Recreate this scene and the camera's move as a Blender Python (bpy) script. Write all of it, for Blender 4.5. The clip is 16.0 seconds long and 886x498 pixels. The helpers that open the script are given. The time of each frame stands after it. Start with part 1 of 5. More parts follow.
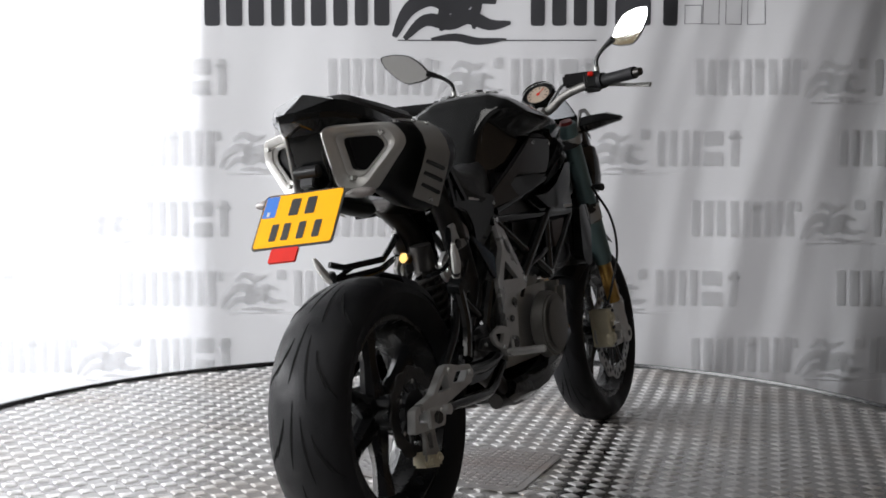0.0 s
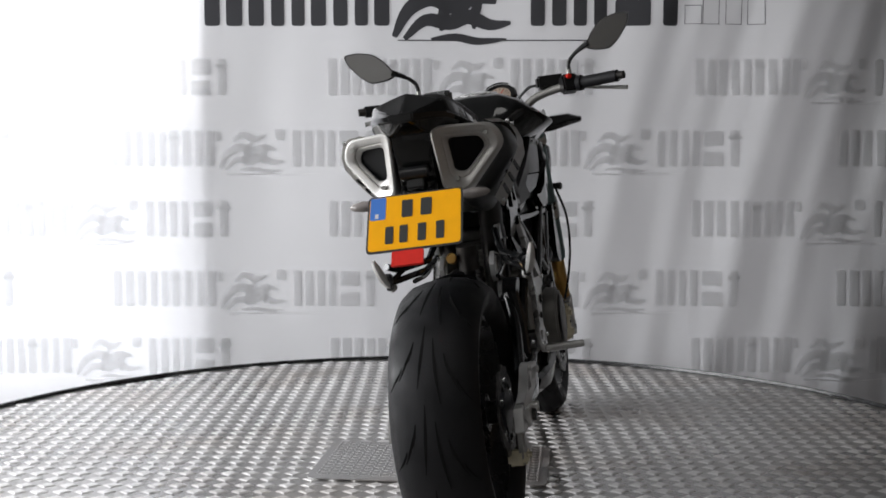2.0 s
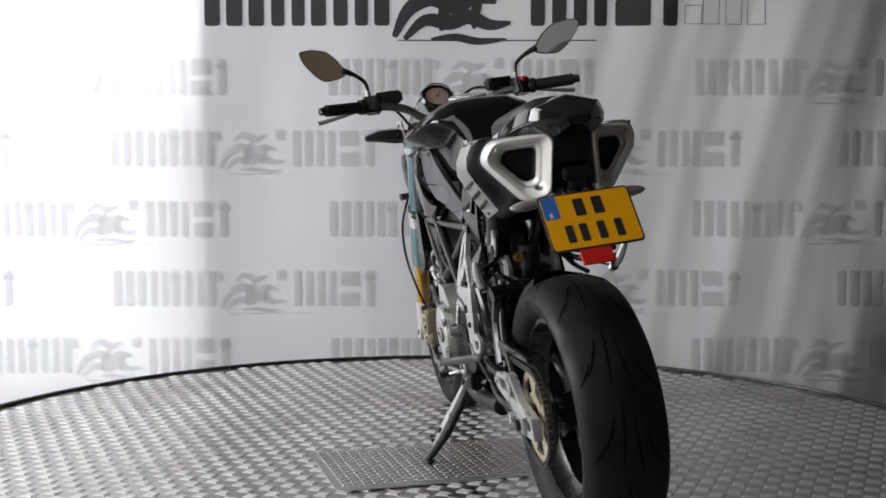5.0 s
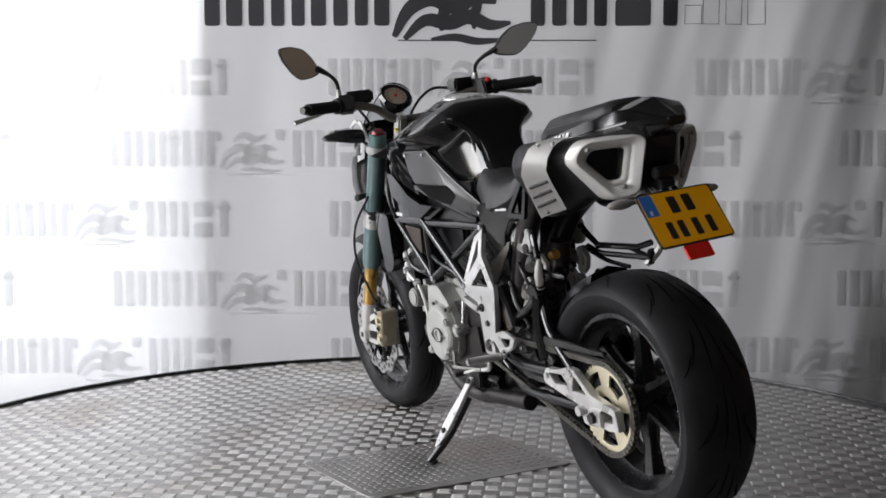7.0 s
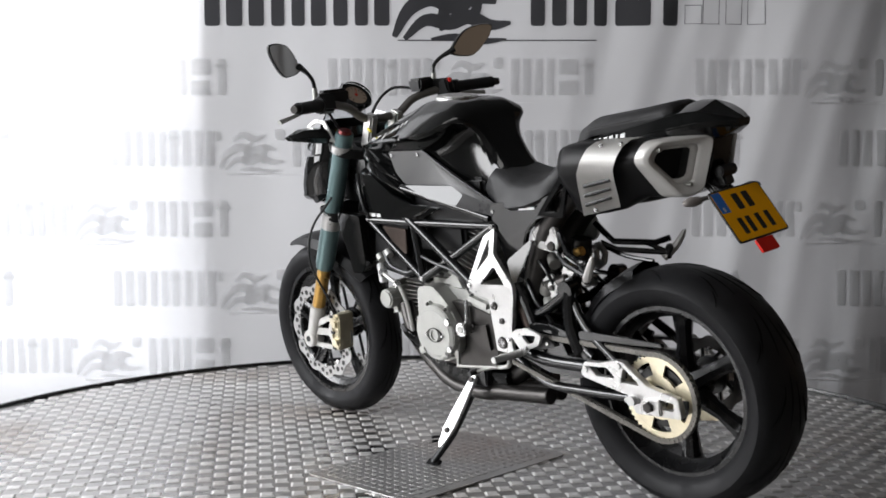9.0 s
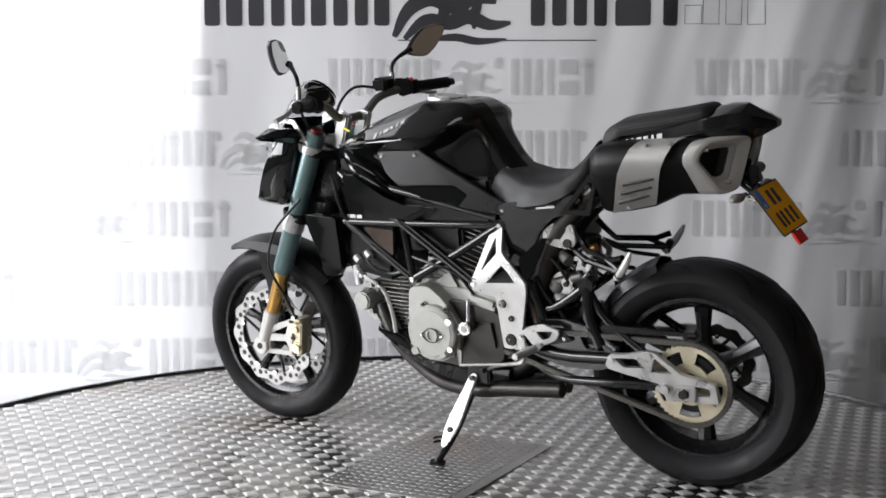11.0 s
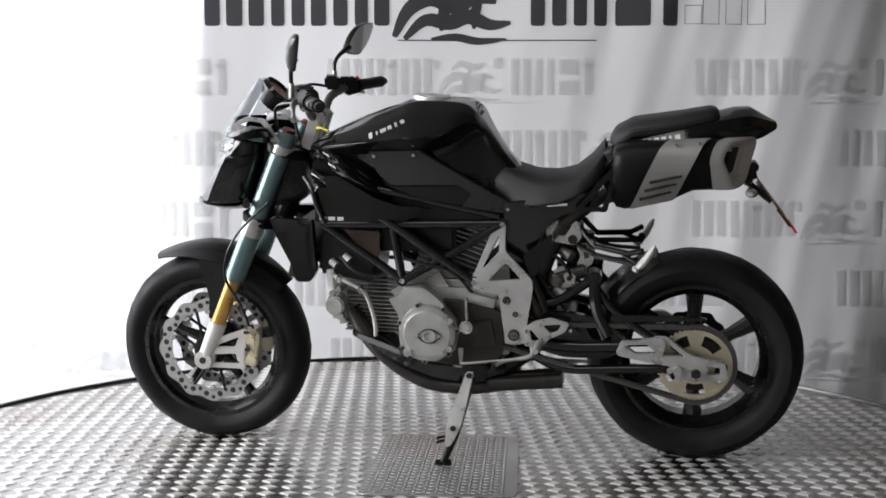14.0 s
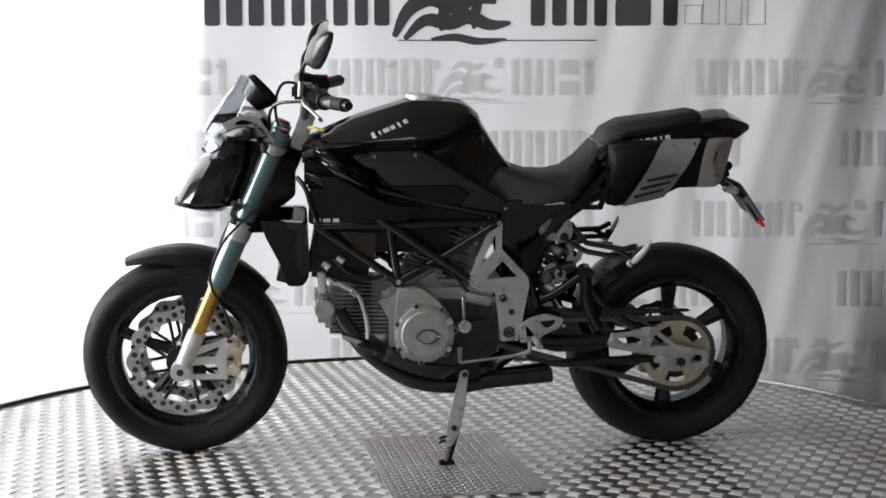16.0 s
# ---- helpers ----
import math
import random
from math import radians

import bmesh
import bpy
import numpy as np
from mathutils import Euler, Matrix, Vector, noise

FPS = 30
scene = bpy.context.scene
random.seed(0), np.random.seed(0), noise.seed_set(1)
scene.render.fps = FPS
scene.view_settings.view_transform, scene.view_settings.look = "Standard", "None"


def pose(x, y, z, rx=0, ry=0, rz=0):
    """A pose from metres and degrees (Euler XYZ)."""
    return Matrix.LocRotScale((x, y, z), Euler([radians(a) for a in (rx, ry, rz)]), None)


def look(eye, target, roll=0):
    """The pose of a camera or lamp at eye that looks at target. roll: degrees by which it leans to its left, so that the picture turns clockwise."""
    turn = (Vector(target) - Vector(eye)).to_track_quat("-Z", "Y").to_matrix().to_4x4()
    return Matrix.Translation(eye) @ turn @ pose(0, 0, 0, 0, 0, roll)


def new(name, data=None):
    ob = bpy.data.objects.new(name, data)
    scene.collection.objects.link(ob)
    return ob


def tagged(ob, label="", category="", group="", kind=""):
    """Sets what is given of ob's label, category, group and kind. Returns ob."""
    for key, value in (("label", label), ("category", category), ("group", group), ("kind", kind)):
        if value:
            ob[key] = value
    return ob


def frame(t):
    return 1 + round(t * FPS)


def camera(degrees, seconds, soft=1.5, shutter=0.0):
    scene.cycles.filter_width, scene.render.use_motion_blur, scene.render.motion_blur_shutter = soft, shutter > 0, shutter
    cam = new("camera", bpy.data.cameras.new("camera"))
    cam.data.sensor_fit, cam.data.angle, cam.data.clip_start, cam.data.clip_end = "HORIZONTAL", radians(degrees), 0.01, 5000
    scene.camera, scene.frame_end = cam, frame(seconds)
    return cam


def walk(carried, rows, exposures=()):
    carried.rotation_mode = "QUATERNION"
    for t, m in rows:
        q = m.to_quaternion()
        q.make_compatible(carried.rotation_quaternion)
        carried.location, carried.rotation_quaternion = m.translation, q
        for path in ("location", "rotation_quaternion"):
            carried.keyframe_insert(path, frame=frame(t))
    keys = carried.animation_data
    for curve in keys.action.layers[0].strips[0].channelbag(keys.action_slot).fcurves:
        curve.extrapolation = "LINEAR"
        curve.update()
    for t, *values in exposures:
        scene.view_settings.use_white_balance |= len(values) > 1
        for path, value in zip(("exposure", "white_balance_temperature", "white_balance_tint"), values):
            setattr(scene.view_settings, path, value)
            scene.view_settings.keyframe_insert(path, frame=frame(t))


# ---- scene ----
# ---- camera ----
cam = camera(40.57, 16.0, soft=1.7)
EYE = pose(0, -3.342, 0.898, 90 - 4.957, 0, -0.08)
walk(cam, [(0.0, EYE), (16.0, EYE)], exposures=[(0.0, 0.05), (2.0, -0.14), (4.0, -0.3), (8.0, -0.2), (10.0, -0.1), (12.0, 0.04), (14.0, 0.18), (16.0, 0.29)])

# ---- light ----
world = bpy.data.worlds.new("world")
scene.world = world
world.use_nodes = True
wt = world.node_tree
sky = wt.nodes.new("ShaderNodeTexSky")
sky.sky_type, sky.sun_disc = "NISHITA", False
sky.sun_elevation, sky.sun_rotation = radians(35), radians(-60)
wt.links.new(sky.outputs[0], wt.nodes["Background"].inputs[0])
wt.nodes["Background"].inputs[1].default_value = 0.1


def area_lamp(name, m, sx, sy, watts, colour):
    d = bpy.data.lights.new(name, "AREA")
    d.shape, d.size, d.size_y, d.energy, d.color = "RECTANGLE", sx, sy, watts, colour
    ob = new(name, d)
    ob.matrix_world = m
    return ob


# daylight in the openings: behind the cloth and in the side wall
area_lamp("window_daylight", look((-2.335, 2.15, 2.05), (-2.335, 0, 2.05)), 2.5, 1.9, 84, (0.97, 0.975, 1.0))
area_lamp("low_window_daylight", look((-2.335, 2.15, 0.42), (-2.335, 0, 0.42)), 2.5, 1.34, 34, (0.93, 0.95, 1.0))
# three added lamps, weaker towards the right, grade the brightness of the cloth
area_lamp("cloth_backlight", look((-0.70, 2.15, 1.4), (-0.70, 0, 1.4)), 0.6, 3.2, 6.3, (0.965, 0.97, 1.0))
area_lamp("cloth_backlight", look((-0.10, 2.15, 1.4), (-0.10, 0, 1.4)), 0.6, 3.2, 4.9, (0.97, 0.97, 1.0))
area_lamp("cloth_backlight", look((0.95, 2.15, 1.4), (0.95, 0, 1.4)), 1.5, 3.2, 10.2, (0.975, 0.97, 1.0))
area_lamp("side_daylight", look((-4.42, -0.5, 1.6), (0, -0.5, 1.4)), 4.1, 2.1, 400, (0.97, 0.975, 1.0))
# added fill lamp under the closed ceiling, which has no roof light
area_lamp("overhead_fill", look((-1.2, -2.4, 3.3), (-1.2, -2.4, 0)), 2.4, 1.2, 28, (1.0, 0.985, 0.96))


# ---- materials ----
def mat(name, colour, rough=0.5, metal=0.0, vary=0.12, scale=20.0, bump=0.0, bscale=200.0, coat=0.0, rvary=0.1, stretch=None, stain=None, spec=0.5):
    m = bpy.data.materials.new(name)
    m.use_nodes = True
    t = m.node_tree
    b = t.nodes["Principled BSDF"]
    b.inputs["Roughness"].default_value, b.inputs["Metallic"].default_value = rough, metal
    b.inputs["Coat Weight"].default_value, b.inputs["Coat Roughness"].default_value = coat, 0.06
    b.inputs["Specular IOR Level"].default_value = spec
    co = t.nodes.new("ShaderNodeTexCoord")
    src = co.outputs["Object"]
    if stretch:
        mp = t.nodes.new("ShaderNodeMapping")
        mp.inputs["Scale"].default_value = stretch
        t.links.new(src, mp.inputs[0])
        src = mp.outputs[0]
    n1 = t.nodes.new("ShaderNodeTexNoise")
    n1.inputs["Scale"].default_value, n1.inputs["Detail"].default_value = scale, 6
    t.links.new(src, n1.inputs["Vector"])
    n2 = t.nodes.new("ShaderNodeTexNoise")
    n2.inputs["Scale"].default_value, n2.inputs["Detail"].default_value = bscale, 3
    t.links.new(src, n2.inputs["Vector"])
    add = t.nodes.new("ShaderNodeMath")
    add.operation = "MULTIPLY_ADD"
    add.inputs[1].default_value = 0.35
    t.links.new(n2.outputs[0], add.inputs[0])
    t.links.new(n1.outputs[0], add.inputs[2])
    rp = t.nodes.new("ShaderNodeMapRange")
    rp.inputs["From Min"].default_value, rp.inputs["From Max"].default_value = 0.35, 1.0
    rp.inputs["To Min"].default_value, rp.inputs["To Max"].default_value = 1 - vary, 1 + vary
    t.links.new(add.outputs[0], rp.inputs["Value"])
    mx = t.nodes.new("ShaderNodeMix")
    mx.data_type, mx.blend_type = "RGBA", "MULTIPLY"
    mx.inputs["Factor"].default_value = 1.0
    mx.inputs["A"].default_value = (*colour, 1)
    if stain:
        n3 = t.nodes.new("ShaderNodeTexNoise")
        n3.inputs["Scale"].default_value, n3.inputs["Detail"].default_value = 1.9, 7
        t.links.new(src, n3.inputs["Vector"])
        r3 = t.nodes.new("ShaderNodeMapRange")
        r3.inputs["From Min"].default_value, r3.inputs["From Max"].default_value = 0.48, 0.72
        r3.inputs["To Max"].default_value = 0.7
        t.links.new(n3.outputs[0], r3.inputs["Value"])
        sm = t.nodes.new("ShaderNodeMix")
        sm.data_type = "RGBA"
        sm.inputs["A"].default_value, sm.inputs["B"].default_value = (*colour, 1), (*stain, 1)
        t.links.new(r3.outputs[0], sm.inputs["Factor"])
        t.links.new(sm.outputs["Result"], mx.inputs["A"])
    t.links.new(rp.outputs[0], mx.inputs["B"])
    t.links.new(mx.outputs["Result"], b.inputs["Base Color"])
    rr = t.nodes.new("ShaderNodeMapRange")
    rr.inputs["From Min"].default_value, rr.inputs["From Max"].default_value = 0.3, 0.7
    rr.inputs["To Min"].default_value = max(0.02, rough * (1 - rvary))
    rr.inputs["To Max"].default_value = min(1.0, rough * (1 + rvary * 1.5))
    t.links.new(n1.outputs[0], rr.inputs["Value"])
    t.links.new(rr.outputs[0], b.inputs["Roughness"])
    if bump:
        bp = t.nodes.new("ShaderNodeBump")
        bp.inputs["Strength"].default_value, bp.inputs["Distance"].default_value = bump, 0.002
        t.links.new(n2.outputs[0], bp.inputs["Height"])
        t.links.new(bp.outputs[0], b.inputs["Normal"])
    return m


def glass(name, colour, rough=0.02):
    m = bpy.data.materials.new(name)
    m.use_nodes = True
    b = m.node_tree.nodes["Principled BSDF"]
    b.inputs["Base Color"].default_value = (*colour, 1)
    b.inputs["Roughness"].default_value = rough
    b.inputs["Transmission Weight"].default_value = 1.0
    b.inputs["IOR"].default_value = 1.2
    return m


def cloth(name, colour, through_light, through_colour=None):
    """Woven banner cloth that lets light through."""
    m = mat(name, colour, 0.9, 0, 0.05, 1.3, 0.25, 420)
    t = m.node_tree
    b, out = t.nodes["Principled BSDF"], t.nodes["Material Output"]
    b.inputs["Specular IOR Level"].default_value = 0.15
    tr = t.nodes.new("ShaderNodeBsdfTranslucent")
    for link in list(t.links):
        if link.to_socket == b.inputs["Base Color"]:
            t.links.new(link.from_socket, tr.inputs["Color"])
    if through_colour:
        for link in list(tr.inputs["Color"].links):
            t.links.remove(link)
        tr.inputs["Color"].default_value = (*through_colour, 1)
    ms = t.nodes.new("ShaderNodeMixShader")
    ms.inputs[0].default_value = through_light
    t.links.new(b.outputs[0], ms.inputs[1])
    t.links.new(tr.outputs[0], ms.inputs[2])
    t.links.new(ms.outputs[0], out.inputs[0])
    return m


M = {
    "gloss": mat("black_lacquer", (0.0045, 0.0048, 0.0048), 0.07, 0, 0.2, 4, 0.0, 60),
    "satin": mat("satin_black", (0.006, 0.006, 0.0065), 0.3, 0, 0.2, 12, 0.08, 260, spec=0.35),
    "tube": mat("black_frame_paint", (0.006, 0.0062, 0.0065), 0.12, 0, 0.2, 10, 0.0, 120),
    "rubber": mat("tyre_rubber", (0.012, 0.012, 0.013), 0.5, 0, 0.3, 14, 0.3, 320, spec=0.14, rvary=0.3),
    # darker copy of the tyre rubber, for the shade in the grooves
    "groove_shade": mat("groove_shade_rubber", (0.0035, 0.0035, 0.0035), 0.85, 0, 0.2, 30, spec=0.12),
    "rim": mat("black_rim_paint", (0.006, 0.006, 0.0065), 0.26, 0, 0.2, 20, 0.04, 160),
    "alu": mat("brushed_aluminium", (0.49, 0.486, 0.478), 0.32, 0.65, 0.2, 18, 0.12, 300, rvary=0.3),
    "alu_dark": mat("cast_aluminium", (0.40, 0.40, 0.38), 0.5, 0.75, 0.2, 30, 0.25, 380, rvary=0.25),
    "shield": mat("satin_titanium_sheet", (0.54, 0.53, 0.51), 0.42, 0.45, 0.14, 10, 0.06, 300, rvary=0.25),
    "steel": mat("bright_steel", (0.6, 0.6, 0.6), 0.25, 1.0, 0.15, 40, 0.05, 300),
    "dark_steel": mat("dark_steel", (0.045, 0.042, 0.04), 0.36, 0.8, 0.3, 30, 0.1, 300),
    "teal": mat("teal_anodised", (0.13, 0.20, 0.205), 0.3, 0.5, 0.15, 14, 0.03, 200),
    "gold": mat("gold_anodised", (0.52, 0.31, 0.09), 0.3, 0.85, 0.15, 20, 0.03, 200),
    "pale_gold": mat("pale_gold_aluminium", (0.64, 0.58, 0.43), 0.4, 0.8, 0.15, 30, 0.08, 260),
    "leather": mat("seat_vinyl", (0.016, 0.016, 0.017), 0.55, 0, 0.2, 30, 0.4, 520),
    "panel": mat("satin_graphite", (0.026, 0.026, 0.027), 0.3, 0.1, 0.2, 10, 0.06, 300),
    "plate_yellow": mat("reflective_yellow", (0.95, 0.43, 0.004), 0.6, 0, 0.06, 30, spec=0.12),
    "plate_blue": mat("plate_blue", (0.03, 0.16, 0.55), 0.45, 0, 0.06, 30),
    # printing black, also painted on for the shade inside holes and slots
    "ink_and_hole_shade": mat("black_ink_and_hole_shade", (0.01, 0.01, 0.01), 0.5, 0, 0.1, 30),
    "white_print": mat("silver_print", (0.62, 0.62, 0.62), 0.4, 0.2, 0.1, 30),
    "red": mat("red_reflector", (0.62, 0.018, 0.010), 0.5, 0, 0.1, 30, spec=0.2),
    "amber": mat("smoked_lens", (0.22, 0.20, 0.19), 0.2, 0, 0.15, 60, 0.1, 300),
    "tail_lens": mat("dark_red_lens", (0.10, 0.006, 0.008), 0.12, 0, 0.1, 30),
    "red_cap": mat("dark_red_anodised", (0.12, 0.014, 0.014), 0.35, 0.5, 0.15, 30),
    "moulded": mat("moulded_black_plastic", (0.006, 0.006, 0.0065), 0.4, 0, 0.2, 14, 0.1, 300, spec=0.16),
    "fin_alloy": mat("finned_cylinder_alloy", (0.30, 0.295, 0.28), 0.4, 0.75, 0.3, 30, 0.15, 300),
    "chain": mat("oiled_chain_steel", (0.13, 0.125, 0.115), 0.34, 0.9, 0.4, 60, 0.1, 300),
    "fin": mat("blackened_fin_alloy", (0.16, 0.155, 0.145), 0.5, 0.6, 0.25, 30, 0.2, 300),
    "disc_steel": mat("worn_disc_steel", (0.42, 0.415, 0.41), 0.42, 0.9, 0.15, 60, 0.05, 300),
    "dial": mat("dial_face", (0.42, 0.33, 0.26), 0.5, 0, 0.1, 30),
    "copper": mat("heat_tinted_header", (0.055, 0.040, 0.033), 0.4, 0.7, 0.4, 14, 0.05, 200),
    "mirror": mat("mirror_silver", (0.86, 0.87, 0.86), 0.03, 1.0, 0.02, 5, rvary=0.0),
    "lens": glass("clear_lens", (0.9, 0.93, 0.95)),
    "smoke": glass("smoked_screen", (0.66, 0.68, 0.70)),
    "yellow_wire": mat("yellow_cable", (0.75, 0.62, 0.05), 0.5, 0, 0.1, 30),
    "tread": mat("worn_aluminium_tread", (0.68, 0.67, 0.66), 0.48, 0.4, 0.24, 2.2, 0.2, 240, rvary=0.35, stain=(0.36, 0.31, 0.27)),
    "tread_base": mat("dull_aluminium_plate", (0.36, 0.352, 0.342), 0.27, 1.0, 0.28, 2.6, 0.25, 260, rvary=0.4, stain=(0.30, 0.26, 0.225)),
    "mat_plate": mat("galvanised_steel_plate", (0.40, 0.395, 0.39), 0.4, 0.85, 0.2, 6, 0.2, 260, rvary=0.3, stain=(0.30, 0.23, 0.19)),
    "edge_black": mat("black_edge_rubber", (0.012, 0.012, 0.013), 0.24, 0, 0.2, 20),
    "edge_alu": mat("edge_angle_aluminium", (0.68, 0.68, 0.67), 0.35, 0.85, 0.15, 20),
    "banner": cloth("banner_cloth", (0.60, 0.60, 0.61), 0.42),
    "print_pale": cloth("pale_grey_print", (0.42, 0.42, 0.415), 0.9, (0.84, 0.84, 0.84)),
    "print_dark": cloth("dark_grey_print", (0.06, 0.06, 0.065), 0.25),
    "wall": mat("painted_plaster", (0.20, 0.195, 0.19), 0.85, 0, 0.1, 1.2, 0.15, 90),
    "cream": mat("cream_wall_paint", (0.14, 0.102, 0.072), 0.85, 0, 0.1, 1.2, 0.15, 90),
    "ceiling": mat("ceiling_paint", (0.12, 0.12, 0.12), 0.9, 0, 0.06, 1.5),
    "concrete": mat("concrete_floor", (0.16, 0.15, 0.14), 0.7, 0, 0.25, 1.7, 0.2, 60),
}


# ---- mesh helpers ----
def part(name, bm, material, parent=None, label="", smooth=35, bevel=0.0):
    bmesh.ops.recalc_face_normals(bm, faces=bm.faces)
    if bevel:
        sharp = [e for e in bm.edges if len(e.link_faces) == 2 and e.calc_face_angle(0) > radians(30)]
        bmesh.ops.bevel(bm, geom=sharp, offset=bevel, segments=2, affect="EDGES", clamp_overlap=True)
    me = bpy.data.meshes.new(name)
    for f in bm.faces:
        f.smooth = True
    for e in bm.edges:
        if len(e.link_faces) == 2 and e.calc_face_angle(0) > radians(smooth):
            e.smooth = False
    bm.to_mesh(me)
    bm.free()
    me.materials.append(M[material] if isinstance(material, str) else material)
    ob = new(name, me)
    if parent:
        ob.parent = parent
    return tagged(ob, label)


def structure(ob, label="", category=""):
    return tagged(ob, label, category, kind="structure")


def box(bm, c, s, turn=(0, 0, 0), m=None):
    t = pose(*c, *turn) @ Matrix.Diagonal((*s, 1))
    bmesh.ops.create_cube(bm, size=1, matrix=(m @ t) if m else t)
    return bm


def rod(bm, a, b, r, r2=None, n=12, caps=True):
    a, b = Vector(a), Vector(b)
    d = b - a
    m = Matrix.Translation((a + b) / 2) @ d.to_track_quat("Z", "Y").to_matrix().to_4x4()
    bmesh.ops.create_cone(bm, cap_ends=caps, segments=n, radius1=r, radius2=r if r2 is None else r2, depth=d.length, matrix=m)
    return bm


def smooth_path(pts, k=5):
    """A Catmull-Rom line through pts."""
    p = [Vector(q) for q in pts]
    p = [2 * p[0] - p[1], *p, 2 * p[-1] - p[-2]]
    out = []
    for i in range(1, len(p) - 2):
        for j in range(k):
            t = j / k
            a, b, c, d = p[i - 1 : i + 3]
            out.append(0.5 * (2 * b + (c - a) * t + (2 * a - 5 * b + 4 * c - d) * t * t + (3 * b - a - 3 * c + d) * t ** 3))
    return out + [p[-2]]


def pipe(bm, pts, r, n=10, k=5, flat=1.0):
    """A round tube swept along a smooth line; r is one radius or one per given point."""
    line = smooth_path(pts, k) if k > 1 else [Vector(q) for q in pts]
    radii = [r] * len(line) if not isinstance(r, (list, tuple)) else [float(q) for q in np.interp(np.linspace(0, len(r) - 1, len(line)), range(len(r)), r)]
    rings, side = [], None
    for i, q in enumerate(line):
        d = (line[min(i + 1, len(line) - 1)] - line[max(i - 1, 0)]).normalized()
        if side is None:
            side = d.orthogonal().normalized()
        side = (side - d * side.dot(d)).normalized()
        up = d.cross(side)
        rings.append([bm.verts.new(q + radii[i] * (math.cos(a) * side + flat * math.sin(a) * up)) for a in (2 * math.pi * j / n for j in range(n))])
    skin(bm, rings, True)
    return bm


def skin(bm, rings, closed=True, caps=True):
    for a, b in zip(rings, rings[1:]):
        n = len(a)
        for j in range(n if closed else n - 1):
            bm.faces.new((a[j], a[(j + 1) % n], b[(j + 1) % n], b[j]))
    if caps and closed:
        bm.faces.new(list(reversed(rings[0])))
        bm.faces.new(rings[-1])


def loft(bm, sections, caps=True):
    """Skin through closed sections of equal length, each a list of (x, y, z)."""
    skin(bm, [[bm.verts.new(p) for p in s] for s in sections], True, caps)
    return bm


def mirrored(half):
    """Half a section from the top middle down the left side to the bottom middle, closed on the right side."""
    return half + [(x, -y, z) for x, y, z in reversed(half[1:-1])]


def lathe(bm, profile, centre, n=64, closed=True):
    """Turn a profile of (radius, y) about the axle through centre."""
    cx, cy, cz = centre
    rings = []
    for i in range(n):
        a = 2 * math.pi * i / n
        rings.append([bm.verts.new((cx + r * math.cos(a), cy + y, cz + r * math.sin(a))) for r, y in profile])
    rings.append(rings[0])
    for a, b in zip(rings, rings[1:]):
        m = len(a)
        for j in range(m if closed else m - 1):
            bm.faces.new((a[j], a[(j + 1) % m], b[(j + 1) % m], b[j]))
    return bm


def plate(bm, outer, holes=(), y=0.0, thick=0.01, tilt=None):
    """A flat plate in the x-z plane with holes; y is its middle. tilt(x, z) shifts y."""
    edges = []
    for loop in (outer, *holes):
        vs = [bm.verts.new((x, y - thick / 2, z)) for x, z in loop]
        edges += [bm.edges.new((vs[i], vs[(i + 1) % len(vs)])) for i in range(len(vs))]
    new_faces = [g for g in bmesh.ops.triangle_fill(bm, use_beauty=True, use_dissolve=False, edges=edges)["geom"] if isinstance(g, bmesh.types.BMFace)]
    ext = bmesh.ops.extrude_face_region(bm, geom=new_faces)
    for v in ext["geom"]:
        if isinstance(v, bmesh.types.BMVert):
            v.co.y += thick
    if tilt:
        for v in {v for f in new_faces for v in f.verts} | {g for g in ext["geom"] if isinstance(g, bmesh.types.BMVert)}:
            v.co.y += tilt(v.co.x, v.co.z)
    return bm


def round_corners(pts, r, k=3):
    out, n = [], len(pts)
    for i in range(n):
        p, a, b = Vector(pts[i]), Vector(pts[i - 1]), Vector(pts[(i + 1) % n])
        da, db = (a - p), (b - p)
        q = min(r, da.length * 0.45, db.length * 0.45)
        s, e = p + da.normalized() * q, p + db.normalized() * q
        for j in range(k + 1):
            t = j / k
            out.append(tuple((1 - t) ** 2 * s + 2 * t * (1 - t) * p + t * t * e))
    return out


def ring_plate(bm, centre, r0, r1, thick, n=48, wave=0.0, waves=0):
    """A flat ring about the y axis; its outer edge may wave."""
    cx, cy, cz = centre
    rings = []
    for i in range(n):
        a = 2 * math.pi * i / n
        ro = r1 + wave * math.cos(waves * a)
        rings.append([bm.verts.new((cx + r * math.cos(a), cy + y, cz + r * math.sin(a))) for r, y in ((r0, -thick / 2), (ro, -thick / 2), (ro, thick / 2), (r0, thick / 2))])
    rings.append(rings[0])
    for a, b in zip(rings, rings[1:]):
        for j in range(4):
            bm.faces.new((a[j], a[(j + 1) % 4], b[(j + 1) % 4], b[j]))
    return bm


def B():
    return bmesh.new()


# ---- the room ----
FLOOR_Z = -0.45


